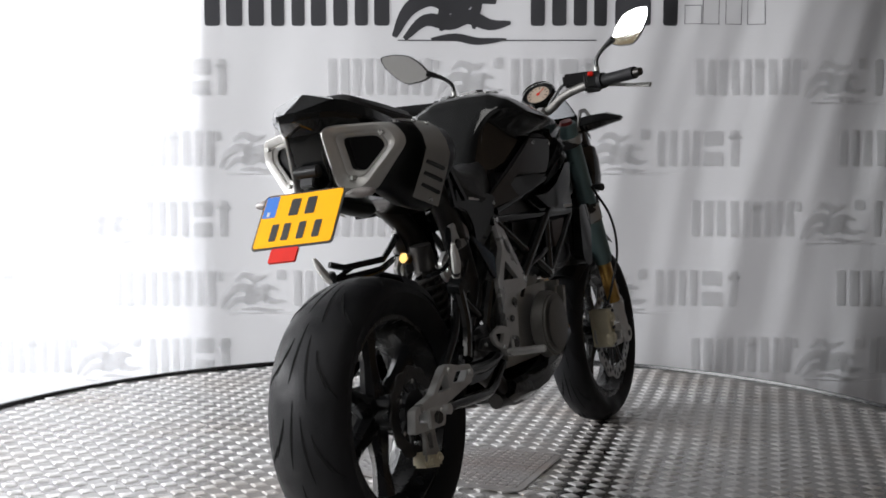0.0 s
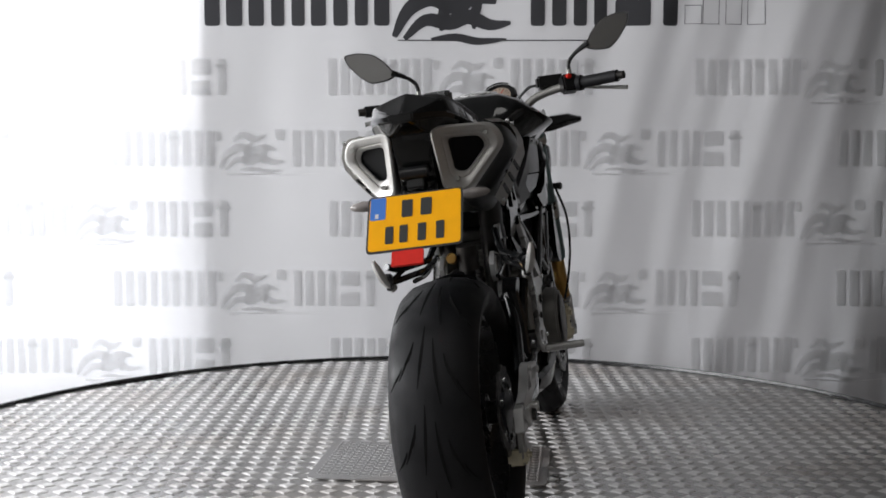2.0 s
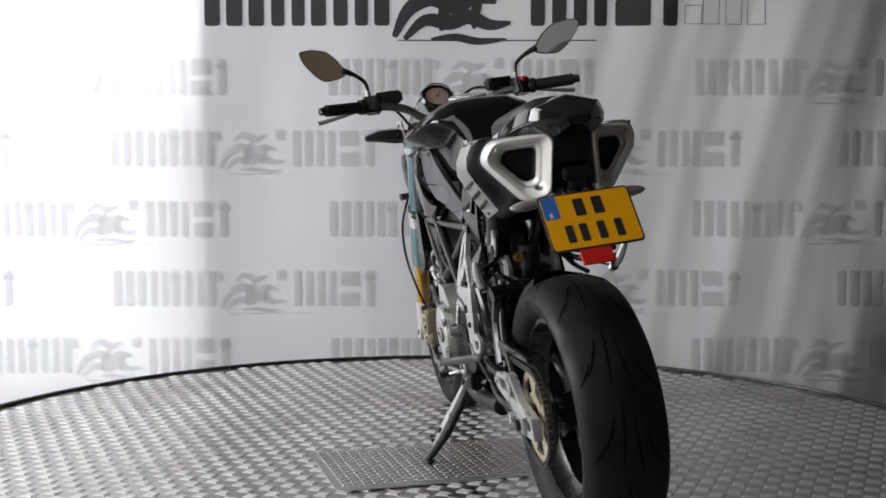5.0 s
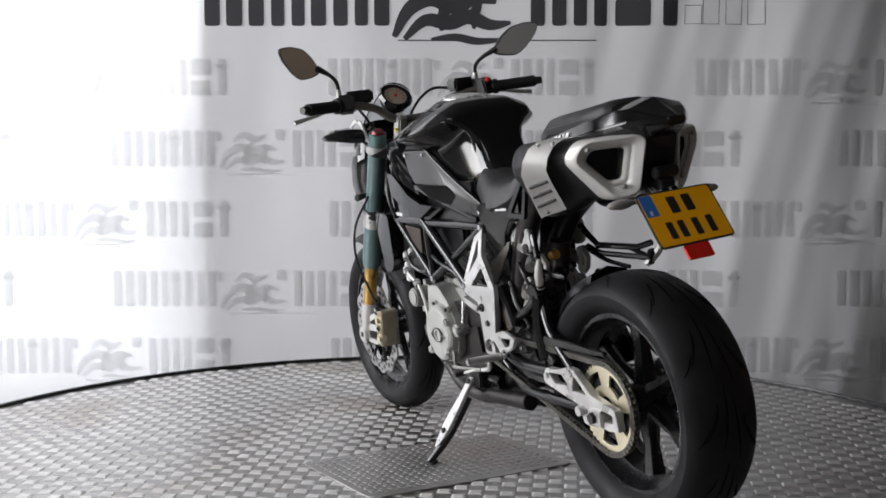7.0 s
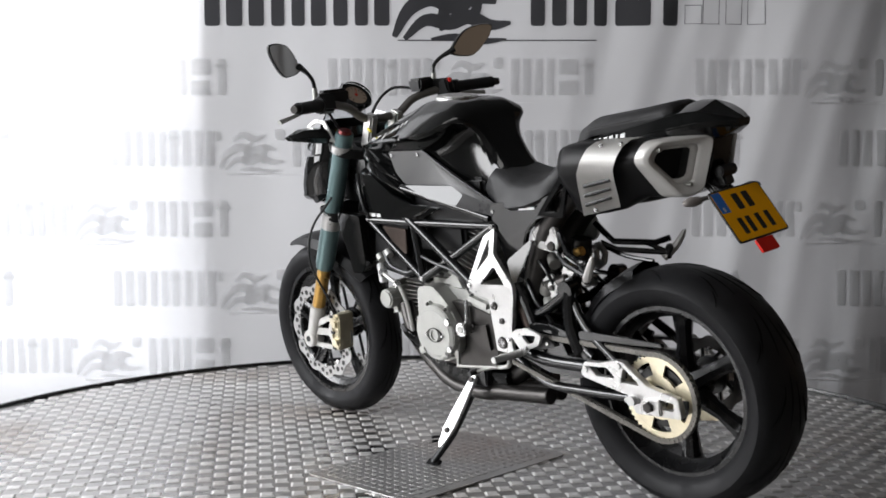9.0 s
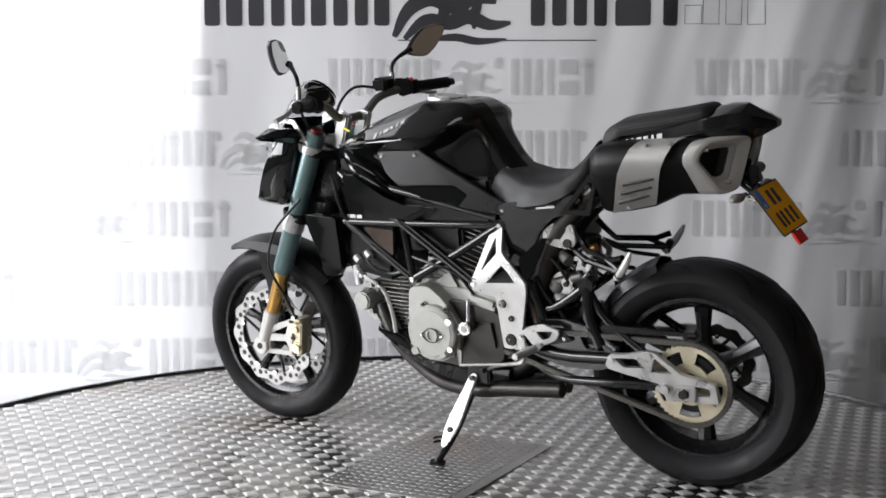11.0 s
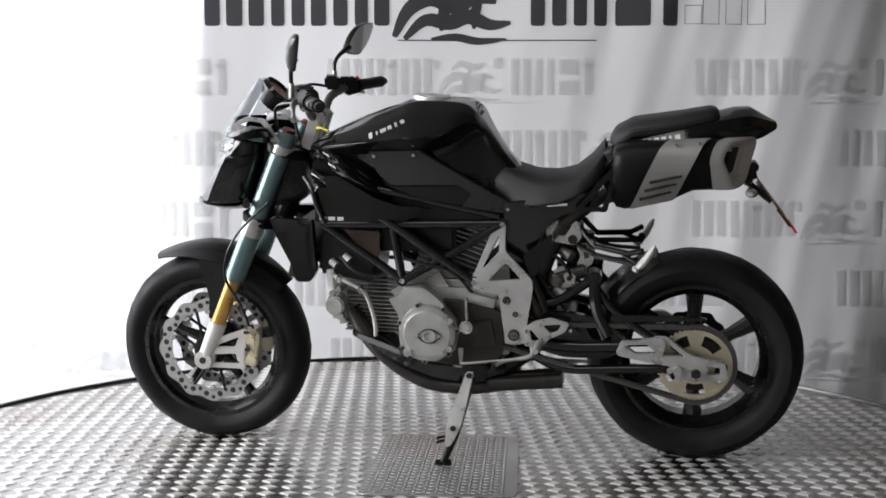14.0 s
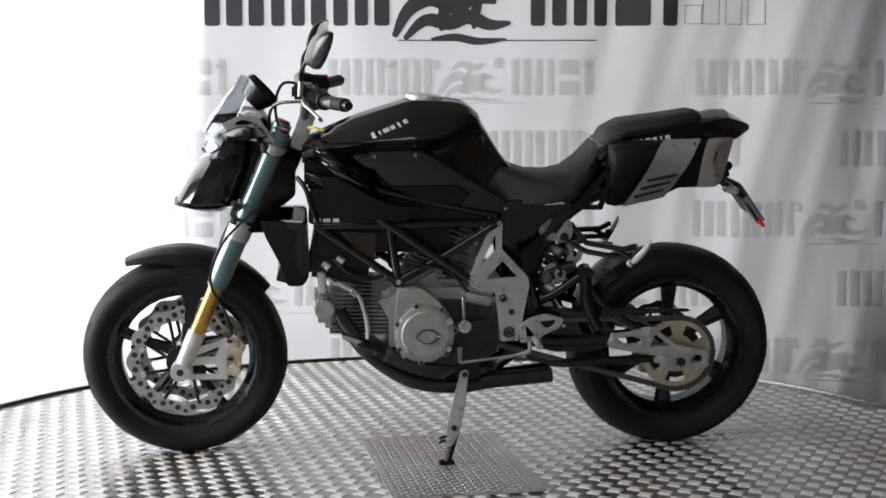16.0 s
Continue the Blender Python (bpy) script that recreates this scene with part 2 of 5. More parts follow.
def room():
    b = box(B(), (0, -1.2, FLOOR_Z - 0.05), (9.2, 7.2, 0.1))
    structure(part("floor", b, "concrete"), "grey concrete showroom floor under the turntable", "floor")
    b = box(B(), (0, -1.2, 3.4), (9.2, 7.2, 0.1))
    structure(part("ceiling", b, "ceiling"), "plain dark grey painted ceiling", "ceiling")
    b = box(B(), (4.1, 2.17, 1.45), (0.6, 0.2, 3.8))
    box(b, (-1.04, 2.13, 1.45), (0.06, 0.24, 3.8))
    box(b, (-4.05, 2.17, 1.45), (0.9, 0.2, 3.8))
    for x, w in ((-2.335, 2.53), (1.395, 4.81)):
        box(b, (x, 2.17, 3.2), (w, 0.2, 0.3))
        box(b, (x, 2.17, -0.35), (w, 0.2, 0.2))
    structure(part("wall_north", b, "wall"), "plain plaster wall with tall window openings behind the cloth", "wall")
    b = box(B(), (-2.335, 2.30, 1.4), (2.53, 0.02, 3.4))
    box(b, (1.395, 2.30, 1.4), (4.81, 0.02, 3.4))
    structure(part("window_1", b, "white_print"), "pale closed window blind", "window")
    b = box(B(), (0, -4.75, 1.45), (9.0, 0.2, 3.8))
    structure(part("wall_south", b, "wall"), "plain plaster wall behind the viewer", "wall")
    b = box(B(), (4.5, -1.3, 1.45), (0.2, 6.7, 3.8))
    structure(part("wall_east", b, "cream"), "plain cream plaster side wall", "wall")
    b = box(B(), (-4.5, -3.65, 1.45), (0.2, 2.0, 3.8))
    box(b, (-4.5, 1.84, 1.45), (0.2, 0.42, 3.8))
    box(b, (-4.5, -0.51, 0.0), (0.2, 4.28, 0.9))
    box(b, (-4.5, -0.51, 3.05), (0.2, 4.28, 0.6))
    structure(part("wall_west", b, "wall"), "plain plaster side wall with a wide window opening", "wall")


BANNER_Y = 1.97


def fold(x, z):
    """How far the cloth stands off its plane: long soft folds, slanting and deeper towards the right."""
    k = min(1.0, max(0.0, (x - 0.2) / 1.3))
    s = x - 0.30 * z + 0.5
    f = 0.006 * math.sin(7.0 * x + 0.8 * math.sin(1.7 * z))
    f += k * 0.022 * math.sin(9.5 * s + 1.1) + k * 0.012 * math.sin(21 * s + 2.0 * z)
    f += 0.022 * math.exp(-(((s - 2.27) / 0.055) ** 2)) + 0.014 * k * math.exp(-(((s - 1.86) / 0.07) ** 2))
    f += 0.003 * math.sin(26 * x + 3 * math.sin(2 * z)) * (0.3 + k)
    f += k * 0.0045 * math.sin(43 * s + 4 * math.sin(1.3 * z))
    f += 0.016 * noise.noise((x * 1.6, z * 1.1, 3.0)) + 0.005 * noise.noise((x * 5, z * 3, 7.0))
    return f


def printed(name, shapes, material, parent, label=""):
    """Flat printed shapes (x, z outlines) that lie on the folded cloth."""
    b = B()
    for loop in shapes:
        f = b.faces.new([b.verts.new((x, 0, z)) for x, z in loop])
        if len(loop) > 4:
            bmesh.ops.triangulate(b, faces=[f])
    for cut in range(4):
        long = [e for e in b.edges if e.calc_length() > 0.07]
        if long:
            bmesh.ops.subdivide_edges(b, edges=long, cuts=1)
    for v in b.verts:
        v.co.y = BANNER_Y + fold(v.co.x, v.co.z) - 0.004
    return part(name, b, material, parent, label)


def block(x0, x1, z0, z1, r=0.0):
    q = [(x0, z0), (x1, z0), (x1, z1), (x0, z1)]
    return round_corners(q, r, 2) if r else q


def word_shapes(x, z, s):
    """The printed word mark as plain upright bars; x, z: its lower left corner; s: metres per unit (its height is 65)."""
    out = []
    for a, c in ((0, 15), (21, 37), (43, 58), (65, 78), (85, 98), (104, 119), (126, 140), (147, 160), (166, 181)):
        out.append((a, c, 0, 64))
    out += [(101, 122, 48, 54), (183, 193, 44, 62)]
    for a, c in ((319, 333), (340, 354), (361, 374), (381, 394), (448, 463)):
        out.append((a, c, 0, 64))
    out += [(402, 436, 0, 26), (402, 436, 36, 63), (443, 468, 48, 55)]
    return [block(x + a * s, x + c * s, z + d * s, z + e * s, 3 * s) for a, c, d, e in out]


def stroke(path, w):
    """A tapered flowing stroke along a smooth line, as an outline."""
    line = smooth_path([(x, 0, z) for x, z in path], 4)
    left, right = [], []
    for i, q in enumerate(line):
        d = (line[min(i + 1, len(line) - 1)] - line[max(i - 1, 0)]).normalized()
        k = w / 2 * max(0.08, math.sin(math.pi * (0.06 + 0.9 * i / (len(line) - 1)))) ** 0.7
        left.append((q.x - d.z * k, q.z + d.x * k))
        right.append((q.x + d.z * k, q.z - d.x * k))
    return left + right[::-1]


def emblem_shapes(x, z, s):
    """The emblem between the bars as plain interlocking waves, a small mark and a line under them."""
    mark = block(288, 306, 46, 66, 6)
    line = [(204, -15), (372, -12.5), (204, -11)]
    flow = [
        stroke([(190, -4), (204, 22), (226, 34), (250, 26), (268, 34), (290, 30)], 17),
        stroke([(200, -6), (220, 12), (244, 10), (262, 16), (284, 8), (304, 10)], 15),
        stroke([(214, 44), (232, 56), (252, 48), (272, 56)], 13),
        stroke([(226, -6), (250, -4), (272, -8), (300, -6)], 8),
        stroke([(236, 2), (240, 24), (250, 46)], 12),
        stroke([(268, 4), (270, 22), (276, 40)], 10),
    ]
    return [[(x + a * s, z + c * s) for a, c in loop] for loop in (*flow, mark, line)]


def backdrop():
    b = B()
    nx, nz = 300, 90
    z0, dz = FLOOR_Z + 0.01, 3.3
    grid = [[b.verts.new((-4.2 + 8.4 * i / nx, BANNER_Y + fold(-4.2 + 8.4 * i / nx, z0 + dz * j / nz), z0 + dz * j / nz)) for i in range(nx + 1)] for j in range(nz + 1)]
    for j in range(nz):
        for i in range(nx):
            b.faces.new((grid[j][i], grid[j][i + 1], grid[j + 1][i + 1], grid[j + 1][i]))
    banner = structure(part("backdrop", b, "banner"), "pale grey printed banner cloth with soft folds", "backdrop cloth")
    s = 0.00251
    for row, z in enumerate((1.115, 0.803, 0.492, 0.182, -0.120)):
        start = -2.11 if row % 2 == 0 else -1.46
        for i in range(-1, 3):
            x = start + 1.612 * (i + 0.0)
            if x > 2.2 or x < -3.9:
                continue
            printed("printed_bars", word_shapes(x, z, s), "print_pale", banner, "row of pale grey printed bars")
            printed("printed_emblem", emblem_shapes(x, z, s), "print_pale", banner)
    big = 0.00251 * 1.78
    x, z = -1.035, 1.417
    printed("title_bars", word_shapes(x, z, big), "print_dark", banner, "dark grey printed title bars")
    emb = [[(ex - 0.02, ez - 0.03) for ex, ez in loop] for loop in emblem_shapes(x, z, big)]
    printed("title_emblem", emb[:6], "print_dark", banner)
    printed("title_line", [block(-0.19, 0.68, 1.352, 1.357)], "print_dark", banner)
    outline = []
    for a, h in ((1208, 0.08), (1239, 0.13), (1280, 0.2), (1320, 0.28)):
        x0, x1 = (a - 784) * s, (a - 784 + 30) * s
        outline += [block(x0, x1, 1.425, 1.4275), block(x0, x0 + 0.003, 1.4275, 1.425 + h), block(x1 - 0.003, x1, 1.4275, 1.425 + h), block(x0, x1, 1.425 + h, 1.428 + h)]
    printed("title_outlines", outline, "print_dark", banner)
    return banner


# ---- the turntable ----
def lozenge(b, x, y, z, ax, ay, h, c, s):
    """One raised diamond with sloping sides."""
    low, top = [], []
    for dx, dy in ((1, 0), (0, 1), (-1, 0), (0, -1)):
        px, py = dx * ax, dy * ay
        low.append(b.verts.new((x + c * px - s * py, y + s * px + c * py, z)))
        px, py = px * 0.72, py * 0.72
        top.append(b.verts.new((x + c * px - s * py, y + s * px + c * py, z + h)))
    b.faces.new(top)
    for j in range(4):
        b.faces.new((low[j], low[(j + 1) % 4], top[(j + 1) % 4], top[j]))


def flat_part(name, b, material, parent, label=""):
    me = bpy.data.meshes.new(name)
    b.to_mesh(me)
    b.free()
    me.materials.append(M[material])
    ob = new(name, me)
    ob.parent = parent
    return tagged(ob, label)


R_TABLE = 1.668


def turntable():
    root = tagged(new("turntable"), "round aluminium tread plate turntable carrying a motorcycle", "turntable")
    b = B()
    bmesh.ops.create_cone(b, cap_ends=True, segments=160, radius1=R_TABLE, radius2=R_TABLE, depth=0.02, matrix=pose(0, 0, -0.01))
    part("deck", b, "tread_base", root, "dull aluminium deck plate")
    b, p, a = B(), 0.058, radians(11.5)
    c, s = math.cos(a), math.sin(a)
    n = int(R_TABLE / p) + 2
    for i in range(-n, n + 1):
        for j in range(-n, n + 1):
            x, y = c * i * p - s * j * p, s * i * p + c * j * p
            if x * x + y * y < (R_TABLE - 0.03) ** 2:
                lozenge(b, x, y, 0.0, 0.0265, 0.0270, 0.0027, c, s)
    tagged(flat_part("tread_pattern", b, "tread", root, "raised aluminium diamonds"), kind="stuff")
    b = B()
    prof = [(R_TABLE - 0.002, -0.03), (R_TABLE - 0.002, 0.001), (R_TABLE + 0.0006, 0.011), (R_TABLE + 0.015, 0.011), (R_TABLE + 0.018, 0.001), (R_TABLE + 0.018, -0.03)]
    rings = [[b.verts.new((r * math.cos(t), r * math.sin(t), z)) for r, z in prof] for t in (2 * math.pi * i / 160 for i in range(160))]
    skin(b, rings + [rings[0]], True, False)
    part("edge_trim", b, "edge_black", root, "black rubber edge trim")
    b = B()
    prof = [(R_TABLE - 0.02, -0.40), (R_TABLE - 0.02, -0.03), (R_TABLE + 0.006, -0.03), (R_TABLE + 0.006, -0.40)]
    rings = [[b.verts.new((r * math.cos(t), r * math.sin(t), z)) for r, z in prof] for t in (2 * math.pi * i / 160 for i in range(160))]
    skin(b, rings + [rings[0]], True, False)
    part("skirt", b, "edge_alu", root, "aluminium side skirt")
    b = B()
    bmesh.ops.create_cone(b, cap_ends=True, segments=48, radius1=0.9, radius2=0.9, depth=0.42, matrix=pose(0, 0, FLOOR_Z + 0.21))
    part("base", b, "dark_steel", root, "dark steel base drum")
    return root


def stand_plate():
    b = B()
    outline = round_corners([(-0.205, -0.325), (0.205, -0.325), (0.205, 0.325), (-0.205, 0.325)], 0.035, 4)
    low = [b.verts.new((x, y, 0.0017)) for x, y in outline]
    top = [b.verts.new((x, y, 0.005)) for x, y in outline]
    skin(b, [low, top], True)
    root = tagged(part("metal_plate", b, "mat_plate"), "loose steel tread plate with rounded corners under the side stand", "metal plate")
    b, p = B(), 0.0285
    for i in range(-6, 7):
        for j in range(-11, 12):
            for k in (0, 1):
                x, y = (i + 0.5 * k) * p + 0.003, (j + 0.5 * k) * p
                if abs(x) < 0.192 and abs(y) < 0.312:
                    lozenge(b, x, y, 0.005, 0.0105 if k else 0.0045, 0.0045 if k else 0.0105, 0.0013, 1, 0)
    tagged(flat_part("tread_pattern", b, "mat_plate", root), kind="stuff")
    return root


# ---- the motorcycle: x forward, y to its left, z up, upright ----
FW, RW = (0.727, 0.0, 0.293), (-0.705, 0.0, 0.305)
SIDES = (1, -1)


def flip(b, s):
    """Mirror a mesh to the right side where s is -1."""
    if s < 0:
        for v in b.verts:
            v.co.y = -v.co.y
    return b


def tyre_profile(radius, half, rim_r):
    prof = [(rim_r, -half * 0.62), (rim_r + 0.010, -half * 0.80), (rim_r + 0.030, -half * 0.96), (radius - 0.042, -half), (radius - 0.028, -half * 0.93), (radius - 0.015, -half * 0.75), (radius - 0.006, -half * 0.48), (radius - 0.0015, -half * 0.22), (radius, 0)]
    return prof + [(r, -y) for r, y in reversed(prof[:-1])]


def tyre(centre, radius, half, rim_r, parent, cuts):
    b = B()
    prof = tyre_profile(radius, half, rim_r)
    lathe(b, prof + [(rim_r + 0.02, half * 0.55), (rim_r + 0.02, -half * 0.55)], centre, 96)
    ob = part("tyre", b, "rubber", parent, "worn black road tyre")
    ys = [q[1] for q in prof[2:-2]]
    rs = [q[0] for q in prof[2:-2]]
    # uncut grooves: strips on the surface whose dark colour is the grooves' shade
    b = B()
    for i in range(cuts):
        for s in SIDES:
            for y0, y1, a0, span, w in ((0.10, 0.24, 0.0, 0.46, 0.036 * half), (0.34, 0.66, 0.12, 0.27, 0.042 * half), (0.60, 0.88, 0.30, 0.15, 0.036 * half)):
                left, right = [], []
                for k in range(7):
                    t = k / 6
                    y = s * half * (y0 + (y1 - y0) * t ** 1.5)
                    a = 2 * math.pi * i / cuts + (0.11 if s < 0 else 0) + a0 + span * t
                    r = float(np.interp(y, ys, rs)) + 0.0006
                    ww = w * math.sin(math.pi * min(max(t, 0.08), 0.92))
                    for d, store in ((-ww, left), (ww, right)):
                        store.append(b.verts.new((centre[0] + r * math.cos(a), centre[1] + y + d, centre[2] + r * math.sin(a))))
                for k in range(6):
                    b.faces.new((left[k], left[k + 1], right[k + 1], right[k]))
    tagged(part("tread_groove_shade", b, "groove_shade", parent), kind="stuff")
    return ob


def wheel(centre, radius, half, rim_r, spokes, root, name, phase):
    b = B()
    w = half * 0.62
    lathe(b, [(rim_r + 0.008, -w), (rim_r + 0.010, -w - 0.007), (rim_r - 0.006, -w - 0.008), (rim_r - 0.014, -w * 0.7), (rim_r - 0.028, -w * 0.45), (rim_r - 0.03, w * 0.45), (rim_r - 0.014, w * 0.7), (rim_r - 0.006, w + 0.008), (rim_r + 0.010, w + 0.007), (rim_r + 0.008, w)], centre, 72)
    ob = part(name, b, "rim", root, "black cast wheel with slim spokes")
    b = rod(B(), (centre[0], -0.06, centre[2]), (centre[0], 0.06, centre[2]), 0.042, n=28)
    rod(b, (centre[0], -0.085, centre[2]), (centre[0], 0.085, centre[2]), 0.026, n=20)
    part("hub", b, "rim", ob)
    for i in range(spokes):
        a = 2 * math.pi * (i + phase) / spokes
        q, c = Vector((math.cos(a), 0, math.sin(a))), Vector(centre)
        b = pipe(B(), [c + q * 0.03, c + q * (rim_r * 0.55), c + q * (rim_r - 0.02)], [0.021, 0.013, 0.020] if spokes == 5 else [0.030, 0.019, 0.028], 8, 3)
        part("spoke", b, "rim", ob)
    tyre(centre, radius, half, rim_r, ob, 11)
    return ob


def brake_disc(parent, centre, r0, r1, y, material="disc_steel"):
    b = ring_plate(B(), (centre[0], y, centre[2]), r0, r1, 0.005, 144, 0.0055 if r1 > 0.12 else 0.0035, 12)
    ob = part("brake_disc", b, material, parent, "wave-edged steel brake disc")
    # solid black pegs paint the shade of the drilled holes
    for i in range(40):
        a = 2 * math.pi * i / 40
        r = r0 + (r1 - r0) * (0.22, 0.5, 0.76, 0.5)[i % 4]
        p = (centre[0] + r * math.cos(a), centre[2] + r * math.sin(a))
        part("hole_shade", rod(B(), (p[0], y - 0.0029, p[1]), (p[0], y + 0.0029, p[1]), (0.0066, 0.0088)[i % 2] if r1 > 0.12 else 0.004, n=8), "ink_and_hole_shade", ob)
    for i in range(10 if r1 > 0.12 else 6):
        a = 2 * math.pi * (i + 0.5) / (10 if r1 > 0.12 else 6)
        p = (centre[0] + (r0 - 0.001) * math.cos(a), centre[2] + (r0 - 0.001) * math.sin(a))
        part("disc_bobbin", rod(B(), (p[0], y - 0.006, p[1]), (p[0], y + 0.006, p[1]), 0.0085 if r1 > 0.12 else 0.006, n=10), "steel", parent)
    part("disc_carrier", rod(B(), (centre[0], y - 0.006, centre[2]), (centre[0], y + 0.006, centre[2]), 0.05, n=24), "satin", parent)
    for i in range(8):
        a = 2 * math.pi * (i + 0.3) / 8
        p0 = (centre[0] + 0.045 * math.cos(a), y, centre[2] + 0.045 * math.sin(a))
        p1 = (centre[0] + (r0 + 0.004) * math.cos(a + 0.25), y, centre[2] + (r0 + 0.004) * math.sin(a + 0.25))
        part("carrier_arm", rod(B(), p0, p1, 0.005, n=6), "satin", parent)
    return ob


def bolt(parent, x, y, z, r=0.007, s=1, material="steel"):
    b = rod(B(), (x, s * y, z), (x, s * (y + 0.006), z), r, r * 0.85, 12)
    rod(b, (x, s * (y + 0.0055), z), (x, s * (y + 0.0065), z), r * 0.45, n=6)
    return part("bolt", b, material, parent)


def front_end(root):
    fw = wheel(FW, 0.293, 0.06, 0.212, 5, root, "front_wheel", 0.3)
    for s in SIDES:
        brake_disc(fw, FW, 0.122, 0.157, s * 0.066)
    top, foot = Vector((0.440, 0, 0.957)), Vector((0.733, 0, 0.276))
    along = (foot - top).normalized()
    for s in SIDES:
        at = lambda k: top.lerp(foot, k) + Vector((0, s * 0.1, 0))
        b = rod(B(), at(0.0), at(0.64), 0.028, n=24)
        rod(b, at(0.36), at(0.62), 0.0305, n=24)
        leg = part("fork_leg", b, "teal", root, "teal anodised upper fork tube", bevel=0.002)
        part("fork_cap", rod(B(), at(-0.012), at(0.004), 0.018, 0.023, 18), "red_cap", leg, "dark red anodised cap")
        part("fork_slider", rod(B(), at(0.63), at(0.84), 0.0215, n=24), "gold", leg, "gold fork slider")
        b = rod(B(), at(0.83), at(0.985), 0.026, 0.023, 20)
        rod(b, (0.733, s * 0.075, 0.277), (0.733, s * 0.122, 0.277), 0.028, n=20)
        part("axle_clamp", b, "shield", leg, "cast silver axle clamp", bevel=0.003)
        # black disc in place of the shaded axle bore
        part("axle_hole_shade", rod(B(), (0.733, s * 0.118, 0.277), (0.733, s * 0.124, 0.277), 0.010, n=14), "ink_and_hole_shade", leg)
        for k0, k1 in ((0.055, 0.09), (0.365, 0.44)):
            part("clamp_band", rod(B(), at(k0), at(k1), 0.034, n=24), "alu", leg, "bright aluminium clamp", bevel=0.003)
        # caliper behind the leg
        b = B()
        box(b, (0.585, s * 0.085, 0.315), (0.030, 0.062, 0.120), (0, -8, 0))
        for dz in (-0.034, 0.034):
            rod(b, (0.583, s * 0.105, 0.315 + dz), (0.583, s * 0.126, 0.315 + dz), 0.023, 0.019, 16)
        box(b, (0.566, s * 0.116, 0.315), (0.012, 0.012, 0.10), (0, -8, 0))
        box(b, (0.597, s * 0.118, 0.315), (0.010, 0.008, 0.11), (0, -8, 0))
        cal = part("brake_caliper", b, "pale_gold", leg, "pale gold radial brake caliper", bevel=0.006)
        for dz in (-0.03, 0.03):
            part("caliper_bolt", rod(B(), (0.575, s * 0.12, 0.315 + dz), (0.575, s * 0.132, 0.315 + dz), 0.010, n=12), "pale_gold", leg)
        # black blocks paint the shade in the caliper's slots
        for dz in (-0.052, 0.0, 0.052):
            part("caliper_slot_shade", box(B(), (0.592, s * 0.1225, 0.315 + dz), (0.016, 0.004, 0.008), (0, -8, 0)), "ink_and_hole_shade", leg)
        part("banjo_bolt", rod(B(), (0.578, s * 0.112, 0.382), (0.578, s * 0.130, 0.382), 0.008, n=6), "steel", leg)
        outer = round_corners([(0.735, 0.315), (0.712, 0.335), (0.60, 0.375), (0.585, 0.355), (0.605, 0.315), (0.59, 0.268), (0.60, 0.25), (0.735, 0.252)], 0.008, 2)
        hole1 = round_corners([(0.70, 0.317), (0.622, 0.348), (0.635, 0.318)], 0.005, 2)
        hole2 = round_corners([(0.70, 0.293), (0.635, 0.297), (0.622, 0.266), (0.70, 0.266)], 0.005, 2)
        b = flip(plate(B(), outer, [hole1, hole2], 0.104, 0.010), s)
        part("caliper_bracket", b, "shield", leg, "triangulated aluminium bracket", bevel=0.0015)
    # yokes
    for z, x in ((0.908, 0.47), (0.705, 0.555)):
        b = B()
        outline = round_corners([(x + 0.03, -0.13), (x + 0.03, 0.13), (x - 0.03, 0.13), (x - 0.075, 0.04), (x - 0.075, -0.04), (x - 0.03, -0.13)], 0.02, 3)
        lo = [b.verts.new((px, py, z - 0.014 + (0.4 * (px - x)))) for px, py in outline]
        hi = [b.verts.new((px, py, z + 0.014 + (0.4 * (px - x)))) for px, py in outline]
        skin(b, [lo, hi])
        part("fork_yoke", b, "satin", root, bevel=0.003)
    part("steering_stem", rod(B(), (0.40, 0, 0.92), (0.50, 0, 0.69), 0.032, n=20), "satin", root)
    # mudguard with its side stays
    b, rows = B(), []
    for i in range(15):
        a = radians(61 + 79 * i / 14)
        r = 0.309 + 0.004 * math.sin(math.pi * i / 14) + 0.020 * (1 - i / 14) ** 3
        lip = 0.30 + 0.70 * min(1.0, i / 5)
        w = 0.078 * (0.35 + 0.65 * math.sin(math.pi * min(1, max(0, (i + 1.5) / 17))) ** 0.7)
        ring = []
        for y, dr in ((-1, -0.035), (-0.85, -0.006), (-0.45, 0.008), (0, 0.012), (0.45, 0.008), (0.85, -0.006), (1, -0.035)):
            ring.append((FW[0] + (r + dr * lip) * math.cos(a), y * w, FW[2] + (r + dr * lip) * math.sin(a)))
        ring += [(x - 0.004 * math.cos(a), y * 0.96, z - 0.004 * math.sin(a)) for x, y, z in reversed(ring)]
        rows.append(ring)
    fender = part("front_mudguard", loft(b, rows), "moulded", root, "satin black front mudguard")
    for s in SIDES:
        b = flip(plate(B(), round_corners([(0.748, 0.585), (0.66, 0.575), (0.65, 0.53), (0.688, 0.45), (0.70, 0.395), (0.725, 0.39), (0.718, 0.46), (0.735, 0.52)], 0.015, 3), (), 0.068, 0.006), s)
        part("mudguard_stay", b, "satin", fender)
    # brake hoses
    for s in SIDES:
        b = pipe(B(), [(0.50, s * 0.135, 0.76), (0.60, s * 0.15, 0.66), (0.64, s * 0.145, 0.55), (0.60, s * 0.13, 0.45), (0.585, s * 0.11, 0.38)], 0.004, 8, 6)
        part("brake_hose", b, "satin", root)


